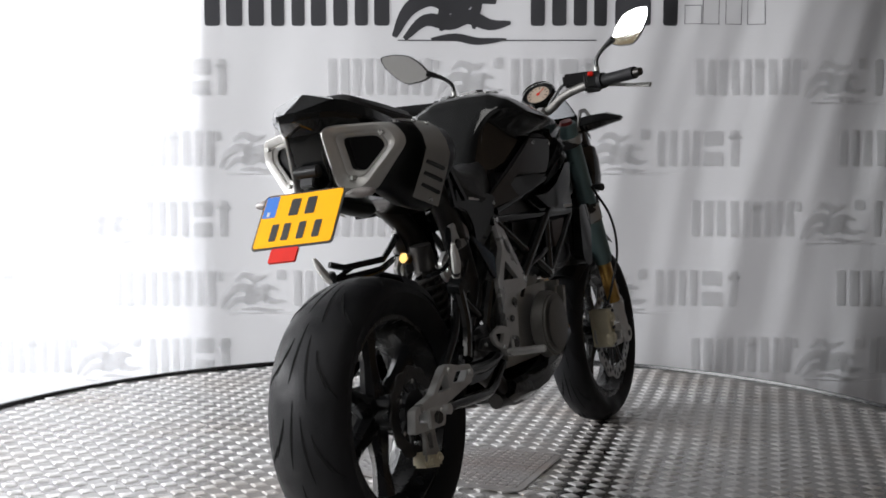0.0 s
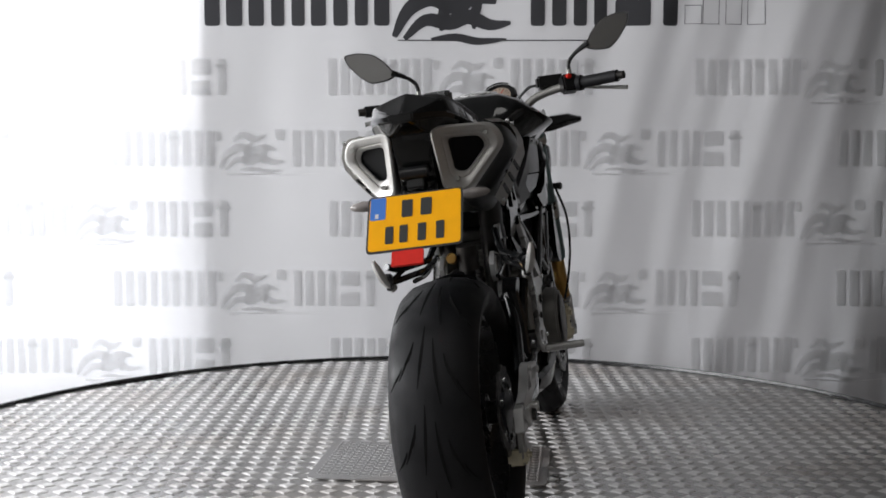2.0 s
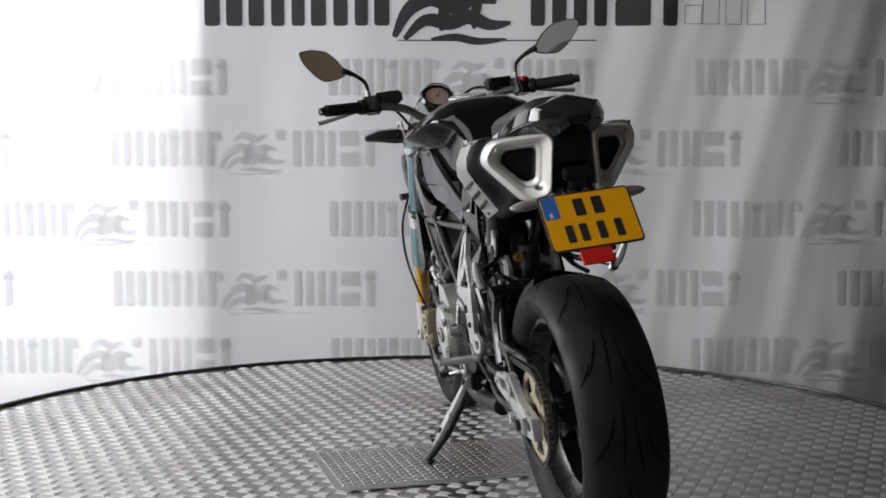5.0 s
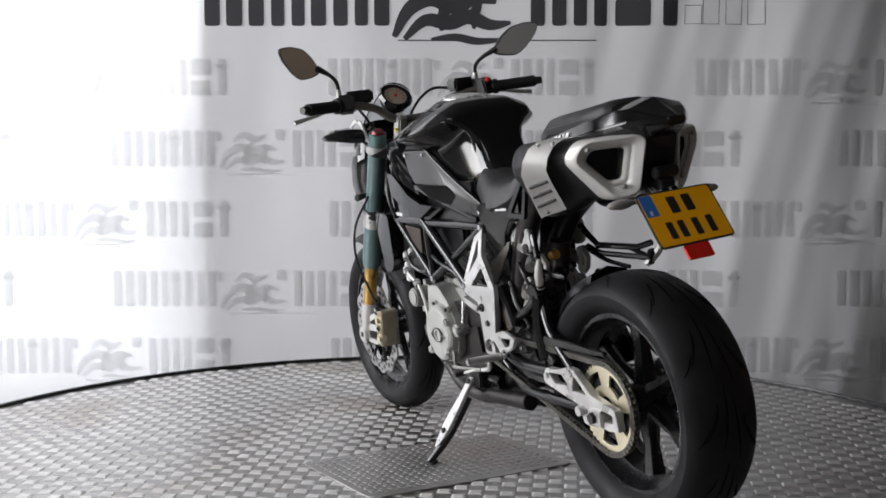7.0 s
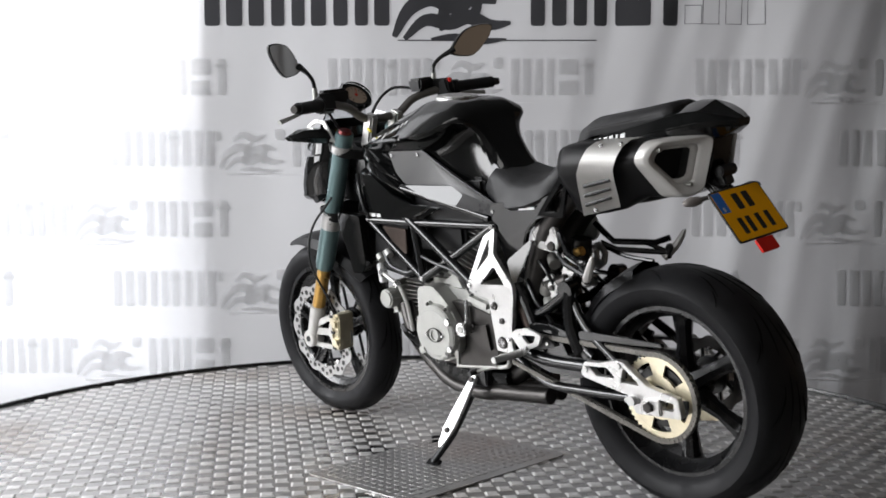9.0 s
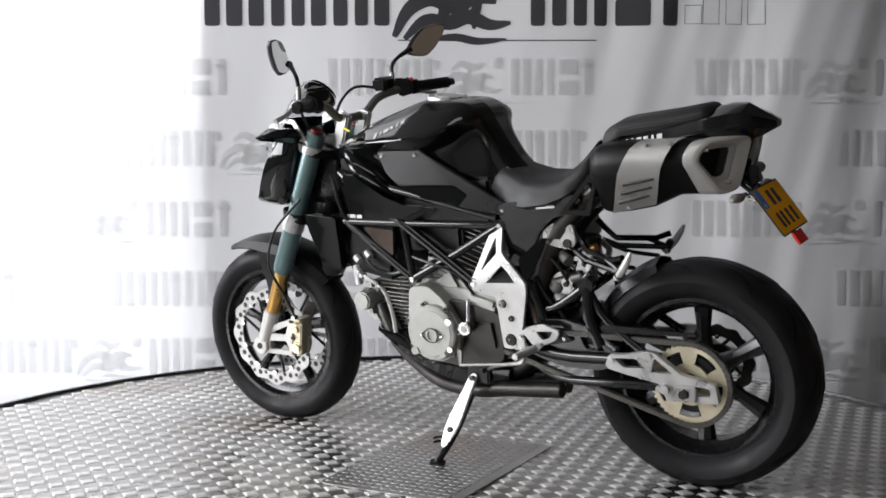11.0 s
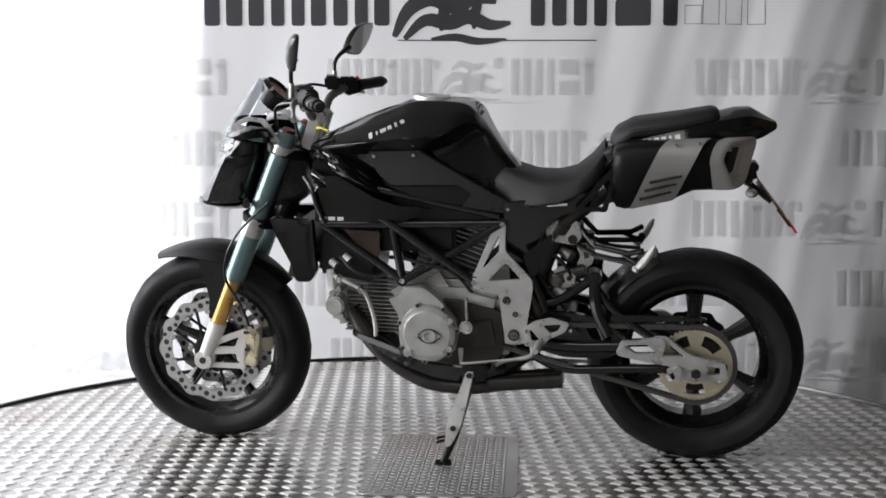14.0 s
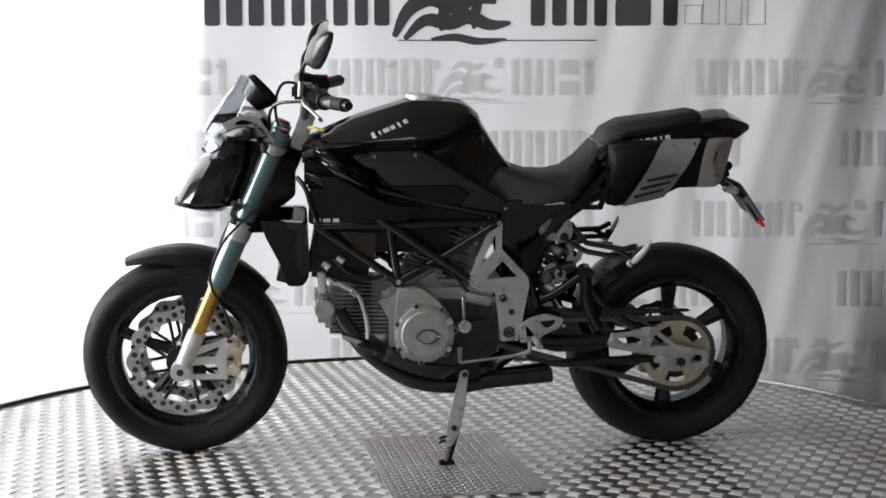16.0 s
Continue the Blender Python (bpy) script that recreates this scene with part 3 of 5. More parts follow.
def bars(root):
    b = pipe(B(), [(0.30, 0.34, 1.057), (0.345, 0.22, 1.053), (0.372, 0.13, 1.035), (0.378, 0.06, 0.995), (0.378, -0.06, 0.995), (0.372, -0.13, 1.035), (0.345, -0.22, 1.053), (0.30, -0.34, 1.057)], 0.0125, 14, 6)
    bar = part("handlebar", b, "fin", root, "grey tapered handlebar")
    for s in SIDES:
        b = box(B(), (0.382, s * 0.05, 0.955), (0.04, 0.03, 0.11), (0, -20, 0))
        part("bar_clamp", b, "alu", bar, "silver bar clamp", bevel=0.006)
        b = rod(B(), (0.322, s * 0.272, 1.056), (0.272, s * 0.383, 1.058), 0.0175, n=16)
        rod(b, (0.326, s * 0.262, 1.056), (0.321, s * 0.275, 1.056), 0.023, n=16)
        part("grip", b, "rubber", bar, "black rubber grip")
        part("bar_end", rod(B(), (0.272, s * 0.383, 1.058), (0.264, s * 0.402, 1.058), 0.013, 0.011, 14), "dark_steel", bar)
        b = box(B(), (0.338, s * 0.235, 1.058), (0.045, 0.05, 0.052), (0, 15, -s * 24))
        box(b, (0.352, s * 0.225, 1.072), (0.035, 0.035, 0.03), (0, 0, -s * 24))
        sw = part("switch_box", b, "satin", bar, bevel=0.006)
        if s < 0:
            part("kill_switch", box(B(), (0.315, s * 0.238, 1.080), (0.012, 0.016, 0.014), (0, 15, 24)), "red", bar, "small red switch", bevel=0.003)
        b = box(B(), (0.378, s * 0.175, 1.075), (0.045, 0.085, 0.04), (0, 0, -s * 15))
        part("fluid_reservoir", b, "satin", bar, bevel=0.007)
        b = pipe(B(), [(0.375, s * 0.215, 1.055), (0.375, s * 0.27, 1.048), (0.352, s * 0.34, 1.034), (0.335, s * 0.405, 1.024)], [0.010, 0.007, 0.006, 0.008], 8, 4, 0.7)
        part("lever", b, "alu_dark", bar, "grey alloy lever")
        # mirrors
        b = pipe(B(), [(0.384, s * 0.235, 1.09), (0.384, s * 0.238, 1.125), (0.374, s * 0.262, 1.150), (0.352, s * 0.305, 1.172)], [0.006, 0.006, 0.006, 0.010], 10, 5)
        stem = part("mirror", b, "satin", bar, "black bar mirror")
        part("stem_base", rod(B(), (0.386, s * 0.235, 1.066), (0.384, s * 0.235, 1.105), 0.0075, n=12), "alu_dark", bar)
        outline = round_corners([(0.290, 1.160), (0.318, 1.148), (0.366, 1.143), (0.395, 1.164), (0.428, 1.206), (0.438, 1.240), (0.395, 1.244), (0.350, 1.234), (0.318, 1.205)], 0.012, 2)
        cx = sum(p[0] for p in outline) / len(outline)
        cz = sum(p[1] for p in outline) / len(outline)
        plane = lambda y, z: 0.362 + (y - 0.30) * -0.36 - (z - 1.17) * 0.10
        rows = []
        for k, off in ((0.98, -0.006), (1.0, 0.0), (0.97, 0.006), (0.80, 0.015), (0.40, 0.021)):
            rows.append([(plane(cx + (y - cx) * k, cz + (z - cz) * k) + off, s * (cx + (y - cx) * k), cz + (z - cz) * k) for y, z in outline])
        part("mirror_shell", loft(B(), rows), "satin", bar, "black mirror shell")
        b = B()
        b.faces.new([b.verts.new((plane(cx + (y - cx) * 0.93, cz + (z - cz) * 0.93) - 0.0075, s * (cx + (y - cx) * 0.93), cz + (z - cz) * 0.93)) for y, z in outline])
        part("mirror_glass", b, "mirror", bar, "silvered mirror glass")
    # cables
    for pts in ([(0.375, -0.17, 1.06), (0.44, -0.1, 1.07), (0.46, -0.03, 1.0), (0.43, 0.0, 0.90)], [(0.37, 0.2, 1.05), (0.46, 0.14, 1.03), (0.47, 0.08, 0.94), (0.44, 0.05, 0.86)]):
        part("cable", pipe(B(), pts, 0.0045, 8, 6), "satin", bar)
    part("cable", pipe(B(), [(0.37, 0.06, 0.962), (0.35, 0.08, 0.966), (0.325, 0.09, 0.958)], 0.0035, 8, 5), "yellow_wire", bar, "yellow cable")
    # round instrument
    m = Matrix.Translation((0.495, 0.0, 1.060)) @ Vector((-0.72, 0, 0.69)).to_track_quat("Z", "Y").to_matrix().to_4x4()
    b = B()
    bmesh.ops.create_cone(b, cap_ends=True, segments=36, radius1=0.035, radius2=0.056, depth=0.05, matrix=m @ pose(0, 0, -0.022))
    gauge = part("instrument", b, "satin", root, "round rev counter in a black housing", bevel=0.003)
    ringb = B()
    bmesh.ops.create_cone(ringb, cap_ends=False, segments=36, radius1=0.056, radius2=0.050, depth=0.012, matrix=m @ pose(0, 0, 0.008))
    part("bezel", ringb, "gloss", gauge)
    b = B()
    bmesh.ops.create_circle(b, cap_ends=True, segments=32, radius=0.036, matrix=m @ pose(0, 0, 0.0045))
    part("dial", b, "dial", gauge, "pale dial face")
    b = B()
    for i in range(11):
        a = radians(-130 + 26 * i)
        box(b, (0.028 * math.sin(a), 0.028 * math.cos(a), 0.0054), (0.0022, 0.009, 0.0006), (0, 0, -math.degrees(a)), m)
    part("dial_marks", b, "ink_and_hole_shade", gauge)
    b = box(B(), (0.006, 0.010, 0.0065), (0.0018, 0.030, 0.001), (0, 0, -30), m)
    bmesh.ops.create_circle(b, cap_ends=True, segments=16, radius=0.006, matrix=m @ pose(0, 0, 0.0062))
    part("needle", b, "red", gauge, "red needle")


def headlight(root):
    rows = []
    for z, xf, xr, w in ((0.724, 0.690, 0.60, 0.050), (0.742, 0.748, 0.575, 0.088), (0.756, 0.746, 0.560, 0.104), (0.762, 0.741, 0.556, 0.104), (0.80, 0.720, 0.542, 0.116), (0.85, 0.690, 0.525, 0.124), (0.886, 0.664, 0.52, 0.124), (0.892, 0.650, 0.52, 0.116), (0.93, 0.626, 0.515, 0.114), (0.962, 0.602, 0.515, 0.098)):
        n = []
        for k in range(16):
            a = 2 * math.pi * k / 16
            cx, rx = (xf + xr) / 2, (xf - xr) / 2
            e = 0.75
            c, s = math.cos(a), math.sin(a)
            n.append((cx + rx * math.copysign(abs(c) ** e, c) , w * math.copysign(abs(s) ** e, s) * (0.8 if c > 0.5 else 1), z + 0.10 * (rx * -c) * (0 if z < 0.76 else 1)))
        rows.append(n)
    cowl = part("headlight_cowl", loft(B(), rows), "gloss", root, "gloss black headlight cowl", smooth=50)
    for s in SIDES:
        b = B()
        bmesh.ops.create_uvsphere(b, u_segments=20, v_segments=10, radius=1, matrix=pose(0.618, s * 0.064, 0.922, 0, 28, 0) @ Matrix.Diagonal((0.048, 0.044, 0.022, 1)))
        part("headlight_lens", b, "lens", cowl, "clear headlight lens")
        b = B()
        bmesh.ops.create_uvsphere(b, u_segments=16, v_segments=8, radius=1, matrix=pose(0.606, s * 0.062, 0.919, 0, 28, 0) @ Matrix.Diagonal((0.040, 0.038, 0.018, 1)))
        part("reflector", b, "steel", cowl)
        # side blades with a bright bracket
        rows = []
        for y, x0, x1, zc, h in ((0.10, 0.47, 0.615, 0.943, 0.024), (0.15, 0.475, 0.615, 0.948, 0.028), (0.20, 0.49, 0.59, 0.955, 0.022), (0.243, 0.515, 0.56, 0.955, 0.009)):
            rows.append([(x0, s * y, zc), (x0 + 0.02, s * y, zc + h), ((x0 + x1) / 2, s * y, zc + h * 1.2), (x1, s * y, zc + 0.004), ((x0 + x1) / 2, s * y, zc - h * 0.6), (x0 + 0.02, s * y, zc - h * 0.6)])
        part("wind_deflector", loft(B(), rows), "gloss", cowl, "black side blade", bevel=0.002)
        outer = round_corners([(0.60, 0.98), (0.55, 1.004), (0.50, 0.998), (0.455, 0.93), (0.50, 0.935), (0.525, 0.962), (0.58, 0.958)], 0.006, 2)
        hole = round_corners([(0.58, 0.978), (0.545, 0.992), (0.51, 0.986), (0.498, 0.968), (0.525, 0.974)], 0.004, 2)
        part("cowl_bracket", flip(plate(B(), outer, [hole], 0.125, 0.006), s), "alu", cowl, "silver bracket", bevel=0.001)
        b = rod(B(), (0.575, s * 0.10, 0.76), (0.560, s * 0.150, 0.755), 0.007, 0.012, 12)
        part("indicator", b, "panel", cowl, "small smoked front indicator", bevel=0.002)
    # shroud between the fork legs
    rows = []
    for x, zt, zb, w in ((0.56, 0.93, 0.745, 0.062), (0.50, 0.93, 0.735, 0.064), (0.44, 0.925, 0.74, 0.066), (0.405, 0.90, 0.77, 0.060)):
        rows.append(mirrored([(x, 0, zt), (x, w * 0.8, zt - 0.006), (x, w, zt - 0.03), (x, w, zb + 0.03), (x, w * 0.8, zb), (x, 0, zb)]))
    part("inner_shroud", loft(B(), rows), "satin", cowl, "satin black inner shroud", bevel=0.004)
    # small screen
    b, rows = B(), []
    for k in range(8):
        t = k / 7
        x, z, w = 0.664 - 0.112 * t ** 1.15, 0.945 + 0.157 * t, 0.098 * (1 - 0.70 * t ** 1.8)
        front = [(x - 0.085 * abs(q) ** 2 * (1 - 0.55 * t), q * w, z - 0.012 * t * q * q) for q in (-1, -0.75, -0.4, 0, 0.4, 0.75, 1)]
        rows.append(front + [(p[0] - 0.003, p[1] * 0.97, p[2]) for p in reversed(front)])
    loft(b, rows)
    base = [[(x - 0.0045, y * 0.98, z) for x, y, z in row] for row in rows[:3]]
    part("screen_base", loft(B(), base), "gloss", cowl, "gloss black screen base")
    scr = part("windscreen", b, "smoke", cowl, "small smoked fly screen")
    scr.visible_shadow = False


def body(root):
    # tank: half sections from the top middle round the left side
    S = [
        (0.385, [(0, 0.925), (0.03, 0.924), (0.06, 0.918), (0.085, 0.90), (0.080, 0.885), (0.07, 0.865), (0, 0.86)]),
        (0.32, [(0, 0.958), (0.045, 0.955), (0.09, 0.943), (0.124, 0.918), (0.108, 0.896), (0.09, 0.86), (0, 0.84)]),
        (0.24, [(0, 0.992), (0.05, 0.988), (0.10, 0.968), (0.158, 0.932), (0.124, 0.898), (0.10, 0.85), (0, 0.82)]),
        (0.15, [(0, 1.022), (0.055, 1.018), (0.11, 0.992), (0.186, 0.940), (0.118, 0.902), (0.105, 0.84), (0, 0.80)]),
        (0.085, [(0, 1.041), (0.062, 1.038), (0.12, 1.006), (0.204, 0.946), (0.120, 0.904), (0.110, 0.83), (0, 0.78)]),
        (0.02, [(0, 1.043), (0.068, 1.040), (0.125, 1.012), (0.202, 0.955), (0.114, 0.908), (0.113, 0.82), (0, 0.75)]),
        (-0.035, [(0, 1.041), (0.075, 1.038), (0.130, 1.014), (0.180, 0.970), (0.102, 0.925), (0.108, 0.815), (0, 0.74)]),
        (-0.070, [(0, 1.034), (0.080, 1.031), (0.130, 1.010), (0.150, 0.984), (0.088, 0.948), (0.100, 0.810), (0, 0.73)]),
        (-0.100, [(0, 1.012), (0.084, 1.009), (0.122, 0.994), (0.128, 0.982), (0.076, 0.962), (0.094, 0.805), (0, 0.73)]),
        (-0.118, [(0, 0.982), (0.066, 0.979), (0.086, 0.968), (0.090, 0.956), (0.074, 0.930), (0.091, 0.80), (0, 0.73)]),
        (-0.142, [(0, 0.942), (0.050, 0.939), (0.064, 0.930), (0.071, 0.912), (0.076, 0.880), (0.088, 0.79), (0, 0.73)]),
        (-0.178, [(0, 0.888), (0.045, 0.885), (0.060, 0.876), (0.071, 0.858), (0.080, 0.825), (0.088, 0.76), (0, 0.73)]),
        (-0.225, [(0, 0.835), (0.045, 0.833), (0.06, 0.828), (0.078, 0.818), (0.086, 0.795), (0.088, 0.755), (0, 0.73)]),
    ]
    # ease the sections lengthwise, then cut their corners so that the lacquer rolls over the edges
    lines = [smooth_path([(x, half[j][0], half[j][1]) for x, half in S], 4) for j in range(7)]
    rows = []
    for i in range(len(lines[0])):
        half = [lines[j][i] for j in range(7)]
        for cut in (0.08, 0.22):
            fine = [half[0]]
            for p, q in zip(half, half[1:]):
                fine += [p.lerp(q, cut), p.lerp(q, 1 - cut)]
            half = fine + [half[-1]]
        half[0] = Vector((half[0].x, 0, half[0].z))
        half[-1] = Vector((half[-1].x, 0, half[-1].z))
        rows.append(mirrored([(v.x, max(v.y, 0.0), v.z) for v in half]))
    tank = part("fuel_tank", loft(B(), rows), "gloss", root, "gloss black angular fuel tank", smooth=50)
    b = rod(B(), (0.03, 0, 1.032), (0.028, 0, 1.0455), 0.066, 0.062, 40)
    rod(b, (0.028, 0, 1.045), (0.0275, 0, 1.0490), 0.046, 0.044, 32)
    cap = part("filler_cap", b, "alu", tank, "round aluminium filler cap", bevel=0.002)
    for i in range(6):
        a = 2 * math.pi * i / 6
        part("cap_screw", rod(B(), (0.028 + 0.052 * math.cos(a), 0.052 * math.sin(a), 1.0440), (0.028 + 0.052 * math.cos(a), 0.052 * math.sin(a), 1.0462), 0.004, n=8), "alu_dark", tank)
    # silver name mark as plain slanting bars
    for s in SIDES:
        b = B()
        for i, (w, h) in enumerate(((0.010, 0.026), (0.005, 0.018), (0.018, 0.017), (0.012, 0.017), (0.007, 0.022), (0.012, 0.017))):
            u = i * 0.019
            x = 0.190 - u * 0.92
            at = lambda x, j, c: float(np.interp(-x, [-q[0] for q in S], [q[1][j][c] for q in S]))
            spot = lambda x, f: Vector((x, at(x, 2, 0) * (1 - f) + at(x, 3, 0) * f, at(x, 2, 1) * (1 - f) + at(x, 3, 1) * f))
            f = 0.66 - u * 4.4
            p = spot(x, f)
            t = (spot(x - 0.02, f - 0.096) - spot(x + 0.02, f + 0.096)).normalized()
            n = t.cross(spot(x, f - 0.15) - spot(x, f + 0.15)).normalized()
            n = n if n.y > 0 else -n
            m = Matrix.Translation(p + n * 0.0015) @ Matrix((t, n.cross(t), n)).transposed().to_4x4()
            box(b, (0, 0, 0), (w, h, 0.001), (0, 0, 0), m)
        part("name_mark", flip(b, s), "white_print", tank, "silver printed bars")
        # satin side panel with a hooked lower end, over a bright recessed scoop
        outer = [(0.205, 0.905), (0.06, 0.908), (-0.205, 0.750), (-0.185, 0.728), (-0.055, 0.752), (-0.085, 0.785), (-0.045, 0.812), (0.14, 0.812), (0.178, 0.845)]
        lean_in = lambda x, z: 0.05 * max(0.0, 0.90 - z) - 0.16 * max(0.0, -x)
        p = part("side_panel", flip(plate(B(), round_corners(outer, 0.008, 2), (), 0.127, 0.010, lean_in), s), "panel", root, "satin graphite side panel", bevel=0.002)
        for x, z in ((0.187, 0.893), (0.075, 0.896), (-0.184, 0.742)):
            bolt(p, x, 0.131 + lean_in(x, z), z, 0.006, s)
        scoop = [(0.145, 0.808), (-0.045, 0.808), (-0.082, 0.785), (-0.055, 0.754), (0.055, 0.772)]
        part("scoop_insert", flip(plate(B(), round_corners(scoop, 0.006, 2), (), 0.119, 0.008, lambda x, z: 0.24 * (0.80 - z) + 0.12 * (x - 0.03)), s), "gloss", p, "gloss black recessed scoop", bevel=0.002)
        part("panel_line", flip(pipe(B(), [(0.06, 0.131, 0.909), (-0.06, 0.124, 0.836), (-0.203, 0.103, 0.752)], 0.0032, 6, 2), s), "satin", p)
        # front side fairing: three stacked fins that sweep down and back
        for k, (dz, y0) in enumerate(((0.055, 0.104), (0.022, 0.112))):
            rows = []
            for t in [i / 7 for i in range(8)]:
                x = 0.375 - 0.21 * t - 0.02 * k
                zc = 0.862 + dz - 0.115 * t ** 1.15
                h = 0.032 * (1 - 0.45 * t) * min(1.0, 0.15 + 3.0 * t)
                y = y0 + 0.028 * math.sin(math.pi * t) - 0.01 * t - 0.03 * max(0.0, 1 - 4 * t)
                rows.append([(x, s * (y - 0.035), zc + h), (x, s * y, zc + h * 0.75), (x, s * (y + 0.012), zc), (x, s * y, zc - h * 0.8), (x, s * (y - 0.04), zc - h)])
            part("fairing_fin", loft(B(), rows), "gloss", root, "gloss black swept fairing fin", smooth=62)
        leaf = round_corners([(0.335, 0.838), (0.290, 0.836), (0.185, 0.775), (0.120, 0.752), (0.052, 0.750), (0.130, 0.712), (0.205, 0.716), (0.320, 0.775)], 0.010, 3)
        part("fairing_leaf", flip(plate(B(), leaf, (), 0.137, 0.012, lambda x, z: -0.02 * (0.78 - z) - 0.06 * abs(x - 0.2)), s), "gloss", root, "gloss black pointed fairing leaf", bevel=0.004)
        lower = round_corners([(0.365, 0.80), (0.29, 0.80), (0.16, 0.745), (0.03, 0.742), (0.11, 0.705), (0.29, 0.702), (0.37, 0.70)], 0.012, 3)
        low = part("lower_fairing", flip(plate(B(), lower, (), 0.118, 0.020, lambda x, z: -0.08 * abs(x - 0.2)), s), "gloss", root, "gloss black lower fairing", bevel=0.005)
        b = B()
        for i, w in enumerate((0.020, 0.020, 0.018)):
            box(b, (0.345 - 0.026 * i, 0.127 - 0.08 * abs(0.145 - 0.026 * i) + 0.0025, 0.712), (w, 0.002, 0.010), (0, 0, 0))
        part("model_mark", flip(b, s), "white_print", low, "small silver printed bars")
    # core under the tank
    b = box(B(), (0.10, 0, 0.76), (0.48, 0.20, 0.14))
    box(b, (0.12, 0, 0.66), (0.30, 0.17, 0.10))
    box(b, (0.30, 0, 0.84), (0.16, 0.17, 0.09))
    part("airbox", b, "satin", root, bevel=0.01)
    part("electrics_box", box(B(), (0.275, 0, 0.62), (0.17, 0.20, 0.18), (0, -10, 0)), "satin", root, "black box behind the radiator", bevel=0.012)


def seat_and_tail(root):
    S = []
    for x, zt, zb, w in ((-0.136, 0.822, 0.790, 0.087), (-0.150, 0.848, 0.775, 0.093), (-0.175, 0.862, 0.757, 0.099), (-0.208, 0.850, 0.745, 0.107), (-0.26, 0.832, 0.747, 0.13), (-0.32, 0.830, 0.755, 0.135), (-0.37, 0.842, 0.772, 0.13), (-0.415, 0.878, 0.80, 0.118), (-0.45, 0.922, 0.84, 0.095)):
        S.append(mirrored([(x, 0, zt), (x, w * 0.45, zt + 0.002), (x, w * 0.80, zt - 0.010), (x, w * 0.94, zt - 0.026), (x, w, zb + 0.010), (x, w * 0.9, zb), (x, 0, zb)]))
    seat = part("seat", loft(B(), S), "leather", root, "black vinyl rider seat", smooth=50, bevel=0.004)
    # tail: a narrow ridge with long sloping facets over a creased flank
    S = []
    for x, zt, zs, zb, w in ((-0.44, 0.905, 0.895, 0.80, 0.085), (-0.465, 0.925, 0.905, 0.81, 0.102), (-0.55, 0.950, 0.915, 0.84, 0.112), (-0.65, 0.975, 0.932, 0.875, 0.112), (-0.74, 1.000, 0.950, 0.900, 0.104), (-0.80, 1.013, 0.960, 0.912, 0.094), (-0.838, 1.013, 0.966, 0.920, 0.082), (-0.875, 0.992, 0.968, 0.932, 0.060), (-0.912, 0.972, 0.966, 0.952, 0.024)):
        r = 0.5 if x > -0.7 else 0.22
        S.append(mirrored([(x, 0, zt), (x, w * r, zt - 0.004), (x, w * 0.88, zs + 0.58 * (zt - zs)), (x, w, zs), (x, w * 0.97, zs - 0.012), (x, w * 0.62, zb), (x, 0, zb)]))
    tail = part("tail_cowl", loft(B(), S), "gloss", root, "gloss black tail cowl", smooth=24, bevel=0.0025)
    S = []
    for x, zt, w in ((-0.462, 0.932, 0.06), (-0.480, 0.960, 0.080), (-0.528, 0.984, 0.092), (-0.65, 1.000, 0.09), (-0.735, 1.014, 0.074), (-0.752, 1.011, 0.066), (-0.758, 1.002, 0.060)):
        S.append(mirrored([(x, 0, zt), (x, w * 0.5, zt - 0.001), (x, w * 0.85, zt - 0.009), (x, w, zt - 0.026), (x, w * 0.94, zt - 0.045), (x, 0, zt - 0.045)]))
    part("passenger_seat", loft(B(), S), "leather", root, "black vinyl passenger pad", smooth=50, bevel=0.003)
    b = B()
    loft(b, [[(x, w, z), (x, -w, z), (x + 0.012, -w * 0.9, z - h), (x + 0.012, w * 0.9, z - h)] for x, w, z, h in ((-0.858, 0.058, 0.962, 0.016), (-0.885, 0.048, 0.962, 0.017), (-0.909, 0.022, 0.962, 0.010))])
    part("tail_lamp", b, "tail_lens", tail, "slim dark red tail lamp", bevel=0.002)
    # belly between the silencers
    S = []
    for x, zt, zb, w in ((-0.40, 0.86, 0.74, 0.09), (-0.55, 0.90, 0.77, 0.075), (-0.70, 0.92, 0.79, 0.056), (-0.79, 0.94, 0.795, 0.050), (-0.822, 0.95, 0.815, 0.047), (-0.846, 0.955, 0.88, 0.045), (-0.858, 0.958, 0.935, 0.040)):
        S.append(mirrored([(x, 0, zt), (x, w, zt), (x, w * 1.05, (zt + zb) / 2), (x, w * 0.8, zb), (x, 0, zb)]))
    part("undertail", loft(B(), S), "gloss", root, "black undertail", bevel=0.003)
    for s in SIDES:
        drop = lambda x, z: z - max(0.0, (x + 0.745) / 0.33) * (0.42 * (0.94 - z) + 0.012)
        # silencers of rounded triangular section, cut off at a slant so that their mouths face back and outwards
        tri = round_corners([(0.040, 0.940), (0.160, 0.936), (0.180, 0.892), (0.094, 0.792), (0.050, 0.800)], 0.024, 5)
        c = (0.098, 0.885)
        grow = lambda k: [(c[0] + (y - c[0]) * k, c[1] + (z - c[1]) * k) for y, z in tri]
        face = lambda y, z: -0.858 + 0.74 * (y - 0.05) + 0.20 * (0.935 - z)
        deep = lambda d, y: d * (1.2 - 5.5 * (y - 0.05)) if d > 0.03 else d
        S = []
        for x, k in ((-0.474, 0.80), (-0.482, 0.92), (-0.505, 1.01), (-0.56, 1.05), (-0.62, 1.06)):
            S.append([(x, s * y, drop(x, z)) for y, z in grow(k)])
